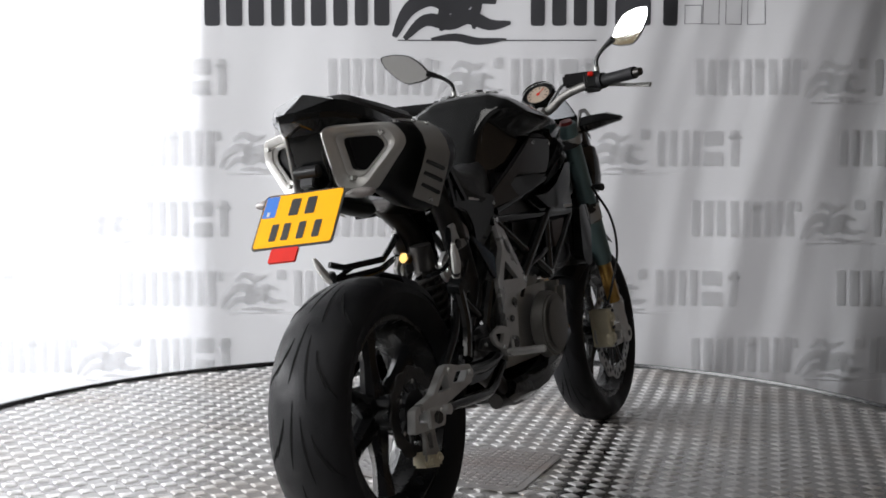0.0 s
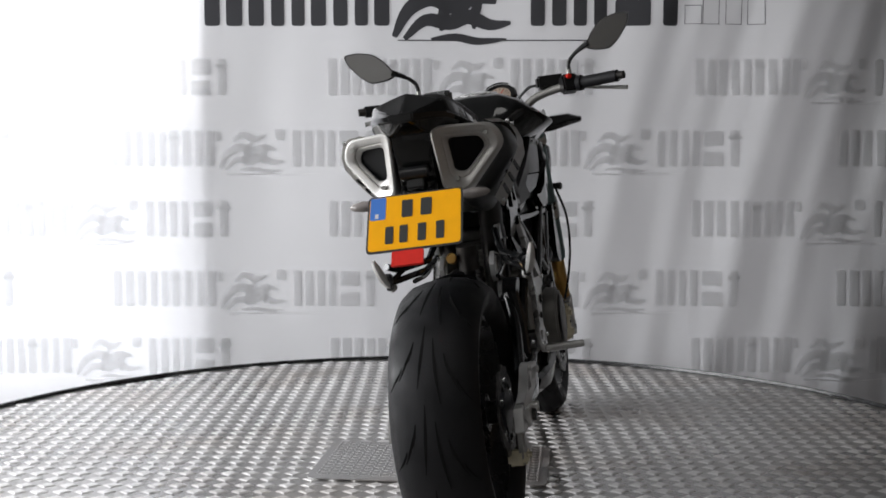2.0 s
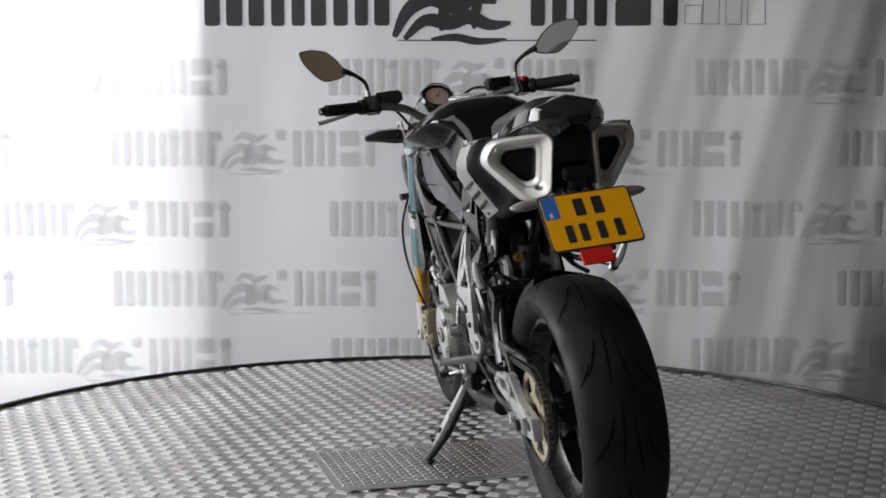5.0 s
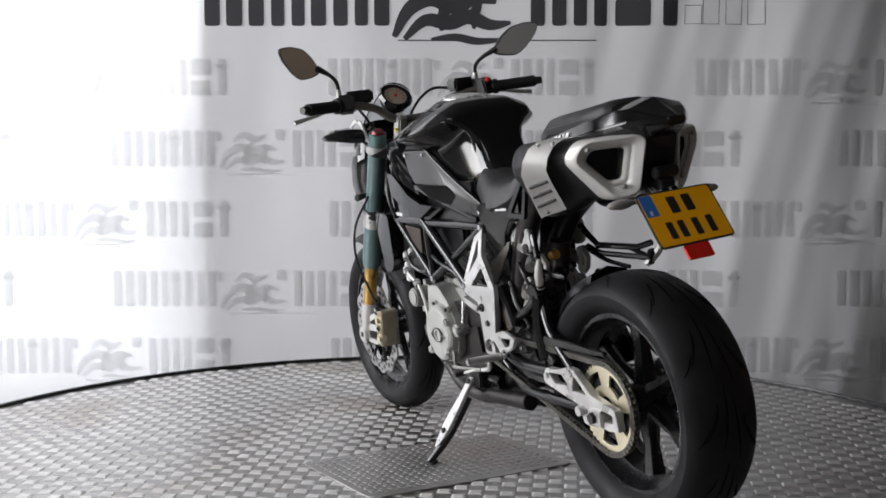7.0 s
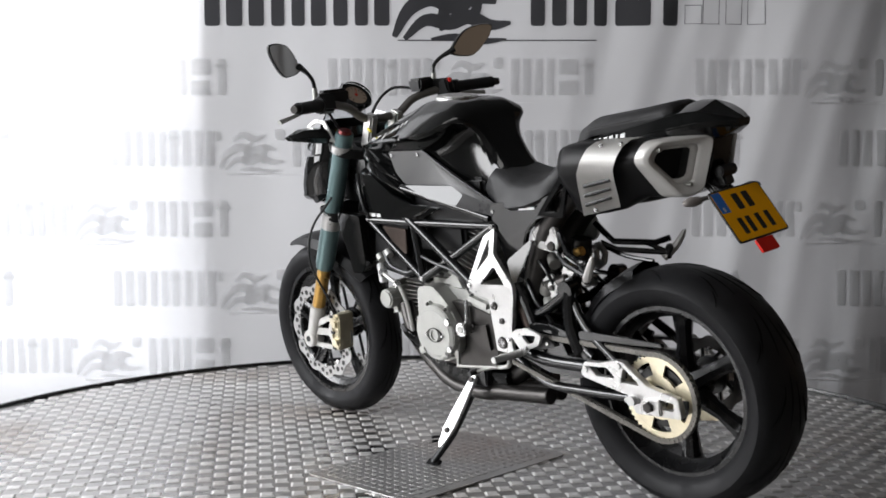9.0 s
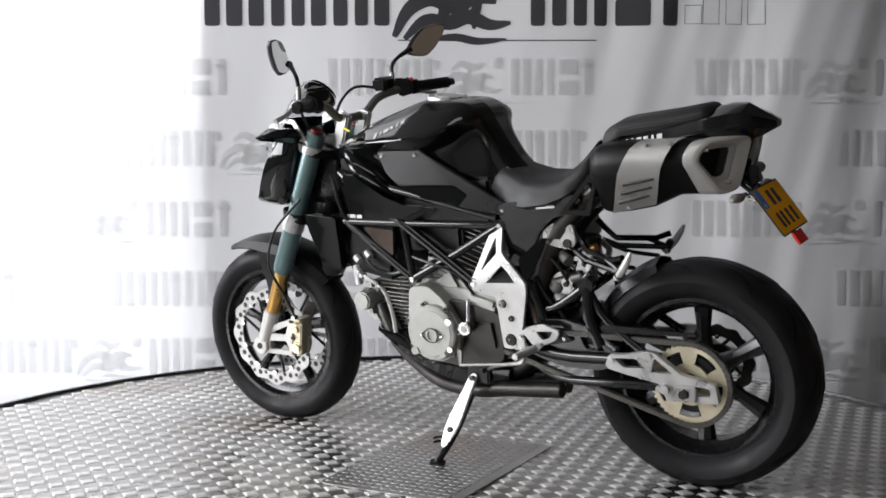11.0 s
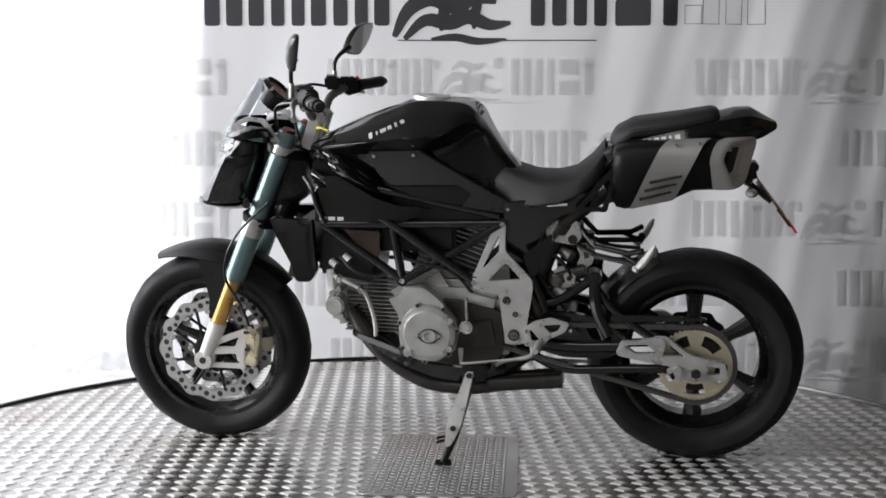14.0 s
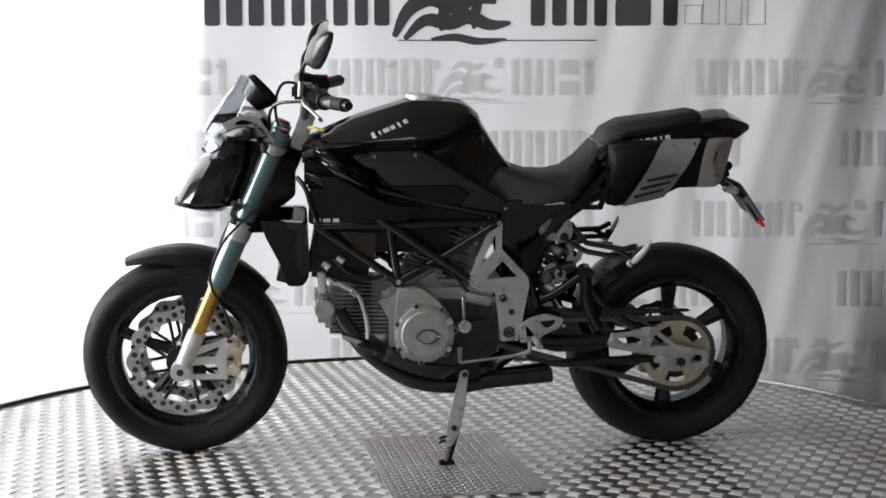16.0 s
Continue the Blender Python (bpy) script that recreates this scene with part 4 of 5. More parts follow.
        for t, k in ((0.5, 1.02), (1.0, 0.985)):
            S.append([((1 - t) * -0.62 + t * (face(y, z) + deep(0.046, y)), s * y, z) for y, z in grow(k)])
        sil = part("silencer", loft(B(), S), "moulded", root, "satin black underseat silencer", smooth=50)
        b = B()
        rows = [[(face(y, z) + deep(d, y), s * y, z) for y, z in grow(k)] for d, k in ((0.060, 0.985), (0.054, 1.005), (0.0299, 1.003), (0.010, 0.99), (0.004, 0.965), (0.0, 0.90), (0.003, 0.82), (0.011, 0.70), (0.014, 0.665), (0.020, 0.655), (0.020, 0.60), (0.026, 0.53), (0.0295, 0.50))]
        skin(b, [[b.verts.new(p) for p in r] for r in rows], True, False)
        cap = part("end_cap", b, "shield", sil, "satin silver triangular end cap", smooth=42)
        b = B()
        rows = [[(face(y, z) + d, s * y, z) for y, z in grow(k)] for d, k in ((0.0285, 0.505), (0.06, 0.47), (0.085, 0.44))]
        skin(b, [[b.verts.new(q) for q in row] for row in rows], True, False)
        b.faces.new([b.verts.new((face(y, z) + 0.084, s * y, z)) for y, z in grow(0.44)])
        part("outlet", b, "ink_and_hole_shade", sil, "dark exhaust outlet", smooth=50)
        for y, z in ((0.146, 0.914), (0.080, 0.826)):
            part("cap_screw", rod(B(), (face(y, z) + 0.02, s * y, z), (face(y, z) - 0.001, s * y, z), 0.005, n=10), "alu_dark", sil)
        # bright heat shield wrapped round the flank; three black bars paint the shade of its slots
        rows = []
        section = [(0.135, 0.9445), (0.166, 0.942), (0.184, 0.930), (0.1945, 0.907), (0.193, 0.882), (0.172, 0.853), (0.146, 0.823), (0.122, 0.797)]
        front, back = [], []
        for i, (y, z) in enumerate(section):
            xf = -0.625 + (0.935 - z) * -0.05 + 0.115 * (i / 7) ** 1.1
            xb = xf - 0.106 - 0.014 * i / 7
            front.append((xf, s * (y + 0.002), drop(xf, z) - 0.001))
            back.append((xb, s * (y + 0.003), drop(xb, z)))
        b = B()
        fv, bv = [b.verts.new(p) for p in front], [b.verts.new(p) for p in back]
        for j in range(7):
            b.faces.new((fv[j], fv[j + 1], bv[j + 1], bv[j]))
        ext = bmesh.ops.solidify(b, geom=list(b.faces), thickness=0.003 * s)
        part("heat_shield", b, "shield", sil, "satin silver slotted heat shield", smooth=50)
        for j, q in enumerate((0.858, 0.839, 0.820)):
            y = float(np.interp(q, [0.797, 0.823, 0.853, 0.882], [0.122, 0.146, 0.172, 0.193])) + 0.0012
            xm = -0.613 + 0.013 * j
            b = pipe(B(), [(xm + 0.042, s * (y - 0.001), drop(xm + 0.042, q - 0.003)), (xm - 0.042, s * (y + 0.001), drop(xm - 0.042, q + 0.003))], 0.0052, 8, 1)
            part("slot_shade", b, "ink_and_hole_shade", sil)
        for x, y, z in ((-0.565, 0.130, 0.803), (-0.64, 0.182, 0.934), (-0.70, 0.181, 0.936)):
            bolt(sil, x, y, drop(x, z), 0.005, s)
        # long print on the cowl flank as slim bars
        b = B()
        for i, w in enumerate((0.014, 0.010, 0.013, 0.006, 0.013, 0.012, 0.006, 0.014)):
            x = -0.515 - i * 0.0185
            zt = float(np.interp(-x, [0.465, 0.55, 0.65, 0.75], [0.935, 0.955, 0.975, 1.004])) - 0.014
            zs = float(np.interp(-x, [0.465, 0.55, 0.65, 0.75], [0.905, 0.915, 0.93, 0.955]))
            wd = float(np.interp(-x, [0.465, 0.55, 0.65, 0.75], [0.10, 0.108, 0.112, 0.110]))
            box(b, (x, wd * 0.945 + 0.0025, zs + 0.27 * (zt + 0.014 - zs)), (w, 0.002, 0.016), (28, 12, 0))
        part("tail_mark", flip(b, s), "white_print", tail, "silver printed bars")
        # subframe triangle beside the seat
        tri = round_corners([(-0.368, 0.742), (-0.470, 0.862), (-0.488, 0.852), (-0.458, 0.740)], 0.006, 2)
        hole = round_corners([(-0.396, 0.754), (-0.462, 0.830), (-0.468, 0.824), (-0.446, 0.754)], 0.004, 2)
        part("subframe_plate", flip(plate(B(), tri, [hole], 0.132, 0.01), s), "tube", root, bevel=0.001)
        cover = round_corners([(-0.17, 0.760), (-0.30, 0.780), (-0.43, 0.795), (-0.405, 0.742), (-0.335, 0.727), (-0.287, 0.686), (-0.262, 0.638), (-0.250, 0.56), (-0.25, 0.48), (-0.225, 0.44), (-0.185, 0.50)], 0.02, 3)
        part("frame_cover", flip(plate(B(), cover, (), 0.112, 0.02, lambda x, z: -0.24 * (0.78 - z)), s), "tube", root, "gloss black frame cover", smooth=20, bevel=0.004)
        part("cover_mark", flip(box(B(), (-0.322, 0.1245, 0.757), (0.055, 0.002, 0.006), (0, 4, 0)), s), "white_print", root)


def rear_plate(root):
    tl, bl = Vector((-0.868, 0, 0.806)), Vector((-0.949, 0, 0.697))
    down = (bl - tl).normalized()
    out = Vector((0, 1, 0)).cross(down)
    if out.x > 0:
        out = -out
    mid = (tl + bl) / 2
    m = Matrix.Translation(mid) @ Matrix((Vector((0, -1, 0)), -down, out)).transposed().to_4x4()
    w, h = 0.200, 0.138

    def slab(b, x, y, sx, sy, z, t, r=0.008):
        outl = round_corners([(x - sx / 2, y - sy / 2), (x + sx / 2, y - sy / 2), (x + sx / 2, y + sy / 2), (x - sx / 2, y + sy / 2)], r, 3)
        skin(b, [[b.verts.new(m @ Vector((px, py, z))) for px, py in outl], [b.verts.new(m @ Vector((px, py, z + t))) for px, py in outl]])
        return b

    pl = part("number_plate", slab(B(), 0, 0, w, h, 0, 0.003, 0.01), "ink_and_hole_shade", root, "yellow number plate with a black border")
    part("plate_face", slab(B(), 0, 0, w - 0.008, h - 0.008, 0.003, 0.0008, 0.008), "plate_yellow", pl, "reflective yellow face")
    part("plate_band", slab(B(), -w / 2 + 0.022, h / 2 - 0.032, 0.033, 0.054, 0.0038, 0.0005, 0.003), "plate_blue", pl, "blue band")
    part("band_mark", slab(B(), -w / 2 + 0.020, h / 2 - 0.050, 0.007, 0.011, 0.0043, 0.0004, 0.001), "white_print", pl)
    # the characters as plain bars
    for y, xs, bw in ((0.031, (-0.016, 0.024), 0.023), (-0.030, (-0.052, -0.022, 0.016, 0.054), 0.017)):
        for x in xs:
            part("plate_bar", slab(B(), x, y, bw, 0.042, 0.0038, 0.0007, 0.003), "ink_and_hole_shade", pl)
    b = slab(B(), -0.012, -h / 2 - 0.019, 0.066, 0.034, -0.001, 0.006, 0.003)
    part("rear_reflector", b, "red", root, "red rear reflector")
    b = rod(B(), (-0.79, 0, 0.835), (-0.850, 0, 0.800), 0.02, 0.012, 12)
    for s in SIDES:
        rod(b, (-0.80, s * 0.03, 0.835), (-0.90, s * 0.045, 0.755), 0.006, n=8)
    slab(b, 0, 0.035, 0.12, 0.05, -0.008, 0.007)
    slab(b, -0.012, -0.055, 0.03, 0.06, -0.005, 0.004)
    part("plate_bracket", b, "satin", root)
    b = rod(B(), (-0.854, -0.030, 0.848), (-0.854, 0.030, 0.848), 0.014, n=18)
    box(b, (-0.850, 0, 0.830), (0.024, 0.036, 0.036), (0, 20, 0))
    part("plate_lamp", b, "satin", root, "small black plate lamp", bevel=0.003)
    part("lamp_stay", pipe(B(), [(-0.835, 0.03, 0.812), (-0.85, 0.034, 0.796), (-0.842, 0.034, 0.780), (-0.862, 0.036, 0.772)], 0.004, 8, 3), "steel", root, "bright wire stay")
    for s in SIDES:
        rows = []
        for y, r in ((0.055, 0.005), (0.088, 0.006), (0.098, 0.010), (0.120, 0.012), (0.142, 0.008), (0.150, 0.003)):
            rows.append([(-0.842 + 1.5 * r * math.cos(a), s * y, 0.792 + r * math.sin(a)) for a in (2 * math.pi * i / 10 for i in range(10))])
        part("indicator", loft(B(), rows), "amber", root, "small clear arrow-shaped indicator", smooth=60)


def frame_tubes(root):
    for s in SIDES:
        y, top = 0.120, 0.098
        runs = [
            ([(0.372, 0.09, 0.835), (0.33, 0.112, 0.82), (0.12, 0.118, 0.68), (-0.088, y, 0.535)], 0.0145),
            ([(0.355, 0.11, 0.694), (0.15, 0.115, 0.696), (-0.168, top, 0.698)], 0.0125),
            ([(-0.168, top, 0.698), (-0.03, 0.11, 0.615), (0.118, y, 0.535)], 0.0125),
            ([(0.345, 0.11, 0.69), (0.23, 0.116, 0.612), (0.118, y, 0.535)], 0.0125),
            ([(0.145, 0.115, 0.70), (0.118, y, 0.535)], 0.0125),
            ([(0.30, 0.112, 0.80), (0.20, 0.112, 0.80), (-0.16, 0.10, 0.72)], 0.0125),
        ]
        for pts, r in runs:
            part("frame_tube", pipe(B(), [(a, s * c, d) for a, c, d in pts], r, 12, 1), "tube", root, "black steel frame tube")
        for x, z, o in ((-0.088, 0.535, 0.132), (-0.168, 0.698, 0.106), (0.118, 0.535, 0.128)):
            b = rod(B(), (x, s * (o - 0.03), z), (x, s * o, z), 0.017, n=18)
            part("frame_boss", b, "tube", root)
            bolt(root, x, o - 0.001, z, 0.0085, s)
        # machined side plate
        outer = round_corners([(-0.150, 0.705), (-0.178, 0.700), (-0.176, 0.625), (-0.252, 0.545), (-0.255, 0.52), (-0.228, 0.358), (-0.176, 0.358), (-0.158, 0.503), (-0.086, 0.512), (-0.082, 0.545)], 0.006, 2)
        h1 = round_corners([(-0.158, 0.668), (-0.160, 0.622), (-0.112, 0.572)], 0.006, 2)
        h2 = round_corners([(-0.178, 0.592), (-0.222, 0.545), (-0.128, 0.540)], 0.006, 2)
        p = part("side_plate", flip(plate(B(), outer, [h1, h2], 0.128, 0.014, lambda x, z: -0.17 * max(0.0, z - 0.53)), s), "alu", root, "machined aluminium frame side plate", bevel=0.002)
        for x, z, r in ((-0.180, 0.485, 0.008), (-0.200, 0.384, 0.012), (-0.205, 0.445, 0.006)):
            bolt(p, x, 0.1345, z, r * 1.15, s, "steel")
            bolt(p, x, 0.1345, z, r * 1.5, s, "dark_steel")
        # rider footrest plate
        outer = round_corners([(-0.232, 0.41), (-0.262, 0.43), (-0.305, 0.44), (-0.358, 0.425), (-0.345, 0.398), (-0.30, 0.378), (-0.285, 0.36), (-0.23, 0.355)], 0.008, 2)
        h1 = round_corners([(-0.285, 0.418), (-0.335, 0.422), (-0.325, 0.402), (-0.305, 0.395)], 0.005, 2)
        h2 = round_corners([(-0.246, 0.408), (-0.25, 0.372), (-0.278, 0.372)], 0.004, 2)
        hanger = part("footrest_hanger", flip(plate(B(), outer, [h1, h2], 0.142, 0.010), s), "alu", root, "drilled aluminium footrest hanger", bevel=0.0015)
        b = rod(B(), (-0.275, s * 0.147, 0.368), (-0.270, s * 0.245, 0.372), 0.011, 0.009, 12)
        part("footrest", b, "alu", hanger, "knurled footrest", bevel=0.002)
        for x, z in ((-0.238, 0.40), (-0.240, 0.364), (-0.30, 0.385)):
            bolt(hanger, x, 0.147, z, 0.006, s)
        heel = round_corners([(-0.225, 0.61), (-0.305, 0.672), (-0.305, 0.65), (-0.262, 0.555), (-0.248, 0.552)], 0.008, 2)
        part("heel_guard", flip(plate(B(), heel, (), 0.112, 0.006, lambda x, z: 0.20 * (0.61 - z) + 0.10 * (x + 0.26)), s), "gloss", root, "gloss black heel guard", bevel=0.0015)
        # passenger footrest arm
        outer = round_corners([(-0.285, 0.668), (-0.295, 0.69), (-0.345, 0.722), (-0.382, 0.70), (-0.388, 0.655), (-0.368, 0.635), (-0.305, 0.645)], 0.01, 2)
        hole = round_corners([(-0.312, 0.672), (-0.346, 0.700), (-0.362, 0.692), (-0.340, 0.660)], 0.006, 2)
        br = part("passenger_bracket", flip(plate(B(), outer, [hole], 0.078, 0.014), s), "alu", root, "aluminium passenger footrest bracket", bevel=0.002)
        bolt(br, -0.362, 0.084, 0.652, 0.014, s, "dark_steel")
        bolt(br, -0.303, 0.084, 0.662, 0.005, s)
        for pts, r in (([(-0.380, 0.072, 0.690), (-0.400, 0.080, 0.664), (-0.425, 0.092, 0.636), (-0.520, 0.146, 0.628), (-0.556, 0.165, 0.640)], 0.0085), ([(-0.385, 0.085, 0.632), (-0.425, 0.102, 0.612), (-0.548, 0.162, 0.600)], 0.0080), ([(-0.500, 0.138, 0.626), (-0.548, 0.162, 0.602)], 0.0065)):
            part("arm_tube", pipe(B(), [(a, s * c, d) for a, c, d in pts], r, 8, 1), "tube", br, "black tubular arm")
        b = box(B(), (-0.549, s * 0.164, 0.603), (0.020, 0.018, 0.040), (0, -25, 0))
        part("peg_joint", b, "satin", br, bevel=0.003)
        b = pipe(B(), [(-0.536, s * 0.158, 0.585), (-0.560, s * 0.174, 0.612), (-0.578, s * 0.182, 0.640), (-0.588, s * 0.186, 0.660)], [0.0105, 0.011, 0.009, 0.004], 8, 3)
        part("passenger_peg", b, "shield", br, "folded silver passenger peg")


def engine(root):
    b = B()
    box(b, (-0.03, 0, 0.42), (0.34, 0.20, 0.22))
    box(b, (0.06, 0, 0.47), (0.20, 0.18, 0.14), (0, 30, 0))
    eng = part("engine", b, "alu_dark", root, "grey V-twin engine with finned cylinders", bevel=0.02)
    outline = round_corners([(0.128, 0.350), (0.128, 0.440), (0.121, 0.515), (0.057, 0.523), (0.012, 0.489), (-0.02, 0.45), (-0.044, 0.41), (-0.036, 0.34), (0.02, 0.302), (0.085, 0.308)], 0.016, 3)
    part("crank_cover", plate(B(), outline, (), 0.122, 0.05), "alu_dark", eng, "cast grey crankcase cover", bevel=0.008)
    case = round_corners([(0.02, 0.48), (-0.06, 0.475), (-0.165, 0.45), (-0.17, 0.32), (-0.10, 0.285), (0.06, 0.285)], 0.02, 3)
    part("gearbox_case", plate(B(), case, (), 0.10, 0.05), "dark_steel", eng, "dark cast gearbox case", bevel=0.006)
    b = rod(B(), (0.043, 0.14, 0.390), (0.043, 0.166, 0.390), 0.084, 0.079, 56)
    rod(b, (0.043, 0.165, 0.390), (0.043, 0.170, 0.390), 0.074, 0.069, 48)
    cov = part("alternator_cover", b, "alu_dark", eng, "round cast alternator cover", bevel=0.003)
    for k in range(7):
        a = radians(20 + 360 * k / 7)
        part("cover_lug", rod(B(), (0.043 + 0.083 * math.cos(a), 0.142, 0.390 + 0.083 * math.sin(a)), (0.043 + 0.083 * math.cos(a), 0.157, 0.390 + 0.083 * math.sin(a)), 0.010, n=12), "alu_dark", eng, bevel=0.002)
        part("lug_bolt", rod(B(), (0.043 + 0.085 * math.cos(a), 0.156, 0.390 + 0.085 * math.sin(a)), (0.043 + 0.085 * math.cos(a), 0.161, 0.390 + 0.085 * math.sin(a)), 0.0055, n=6), "dark_steel", eng)
    for x, z, w, h in ((0.098, 0.335, 0.03, 0.022), (0.005, 0.332, 0.026, 0.016)):
        part("cast_pad", box(B(), (x, 0.158, z), (w, 0.03, h), (0, 20, 0)), "alu_dark", eng, bevel=0.004)
    b = ring_plate(B(), (0.037, 0.1725, 0.386), 0.014, 0.0185, 0.004, 28)
    part("cover_ring", b, "alu_dark", eng)
    outl = round_corners([(0.075, 0.386), (0.05, 0.407), (0.024, 0.407), (-0.001, 0.386), (0.024, 0.365), (0.05, 0.365)], 0.01, 3)
    inn = [(0.037 + (x - 0.037) * 0.9, 0.386 + (z - 0.386) * 0.88) for x, z in outl]
    part("cover_rib", plate(B(), outl, [inn], 0.1735, 0.003), "dark_steel", eng)
    for x, z, r in ((-0.022, 0.43, 0.012), (-0.022, 0.35, 0.010), (0.070, 0.386, 0.004), (0.004, 0.386, 0.004)):
        bolt(eng, x, 0.170, z, r)
    b = rod(B(), (-0.068, 0.13, 0.412), (-0.068, 0.168, 0.412), 0.019, n=22)
    part("plug", b, "steel", eng, "bright round plug", bevel=0.003)
    part("plug_centre", rod(B(), (-0.068, 0.166, 0.412), (-0.068, 0.170, 0.412), 0.010, n=14), "alu_dark", eng)
    part("breather_stem", rod(B(), (-0.068, 0.14, 0.43), (-0.066, 0.13, 0.49), 0.006, n=10), "steel", eng)
    b = box(B(), (-0.112, 0.10, 0.487), (0.105, 0.07, 0.048), (0, -14, 0))
    part("starter_cover", b, "alu_dark", eng, "grey cast starter housing", bevel=0.016)
    b = box(B(), (-0.112, 0.112, 0.385), (0.085, 0.045, 0.095), (0, 10, 0))
    part("sprocket_cover", b, "dark_steel", eng, "dark cast sprocket cover", bevel=0.012)
    # right side clutch cover
    b = rod(B(), (0.03, -0.12, 0.40), (0.03, -0.160, 0.40), 0.092, 0.086, 44)
    rod(b, (0.03, -0.164, 0.40), (0.03, -0.166, 0.40), 0.072, 0.066, 40)
    part("clutch_cover", b, "fin", eng, "round cast clutch cover", bevel=0.006)
    # finned cylinders along two axes
    for base, axis, length, wide in (((0.222, 0, 0.345), (-0.03, 0, 1.0), 0.185, 0.092), ((0.03, 0, 0.48), (-0.34, 0, 0.94), 0.22, 0.150)):
        ax = Vector(axis).normalized()
        m = Matrix.Translation(base) @ ax.to_track_quat("Z", "Y").to_matrix().to_4x4()
        b = B()
        bmesh.ops.create_cone(b, cap_ends=True, segments=28, radius1=0.032, radius2=0.032, depth=length, matrix=m @ pose(0, 0, length / 2))
        part("cylinder", b, "satin", eng)
        n = 15
        for i in range(n):
            fb = box(B(), (0, 0, 0.015 + (length - 0.02) * i / (n - 1)), (wide - 0.02 * (i > 9), 0.180 - 0.004 * (i % 2), 0.0032), (0, 0, 0), m)
            part("cooling_fin", fb, "fin_alloy", eng, bevel=0.001)
    b = box(B(), (0.322, 0.0, 0.44), (0.055, 0.15, 0.115), (0, 8, 0))
    part("cylinder_head", b, "alu_dark", eng, "cast cylinder head cover", bevel=0.018)
    b = rod(B(), (0.326, 0.05, 0.448), (0.326, 0.105, 0.448), 0.036, 0.030, 8)
    part("head_cap", b, "alu_dark", eng, bevel=0.005)
    # oil pipes
    b = pipe(B(), [(0.32, 0.12, 0.545), (0.275, 0.125, 0.525), (0.235, 0.12, 0.50), (0.215, 0.115, 0.45), (0.205, 0.115, 0.40), (0.205, 0.11, 0.365)], 0.006, 8, 5)
    part("oil_pipe", b, "shield", eng, "steel oil pipe")
    for p0, p1 in (((0.31, 0.12, 0.54), (0.295, 0.122, 0.532)), ((0.25, 0.122, 0.512), (0.238, 0.12, 0.500))):
        part("pipe_union", rod(B(), p0, p1, 0.012, n=6), "steel", eng)
    b = rod(B(), (0.335, 0.10, 0.56), (0.33, 0.10, 0.50), 0.013, n=12)
    part("spark_plug_cap", b, "white_print", eng, "pale plug cap", bevel=0.003)
    # gear lever and rod
    outl = round_corners([(-0.046, 0.353), (-0.062, 0.353), (-0.058, 0.305), (-0.050, 0.305)], 0.004, 2)
    part("gear_arm", plate(B(), outl, (), 0.172, 0.008), "fin_alloy", root, "short silver gear arm", bevel=0.001)
    part("gear_rod", rod(B(), (-0.054, 0.178, 0.309), (-0.215, 0.178, 0.327), 0.0045, n=10), "fin_alloy", root)
    part("gear_lever", pipe(B(), [(-0.255, 0.172, 0.365), (-0.25, 0.172, 0.335), (-0.185, 0.178, 0.322), (-0.15, 0.20, 0.312)], [0.006, 0.007, 0.005, 0.005], 8, 4), "alu_dark", root, "grey gear lever")
    part("gear_toe", rod(B(), (-0.15, 0.185, 0.312), (-0.15, 0.225, 0.312), 0.007, n=10), "satin", root)
    # radiator panels and brown duct panel
    for s in SIDES:
        outl = round_corners([(0.505, 0.712), (0.375, 0.708), (0.368, 0.555), (0.385, 0.528), (0.43, 0.528), (0.44, 0.575), (0.485, 0.66)], 0.012, 3)
        part("radiator_cowl", flip(plate(B(), outl, (), 0.125, 0.030, lambda x, z: 0.12 * (0.40 - x) - 2.2 * (x - 0.44) ** 2), s), "gloss", root, "black radiator side cowl", bevel=0.009)
        outl = round_corners([(0.285, 0.68), (0.18, 0.675), (0.185, 0.60), (0.225, 0.61)], 0.006, 2)
        part("duct_panel", flip(plate(B(), outl, (), 0.115, 0.008), s), "copper", root, "brown tinted duct panel", bevel=0.002)
    b = box(B(), (0.42, 0, 0.62), (0.035, 0.22, 0.18), (0, -16, 0))
    rad = part("radiator", b, "dark_steel", root, "dark finned radiator", bevel=0.003)
    for i in range(12):
        part("radiator_fin", box(B(), (0.418 + 0.003 * i, 0, 0.55 + 0.0105 * i), (0.02, 0.2, 0.003)), "dark_steel", rad)


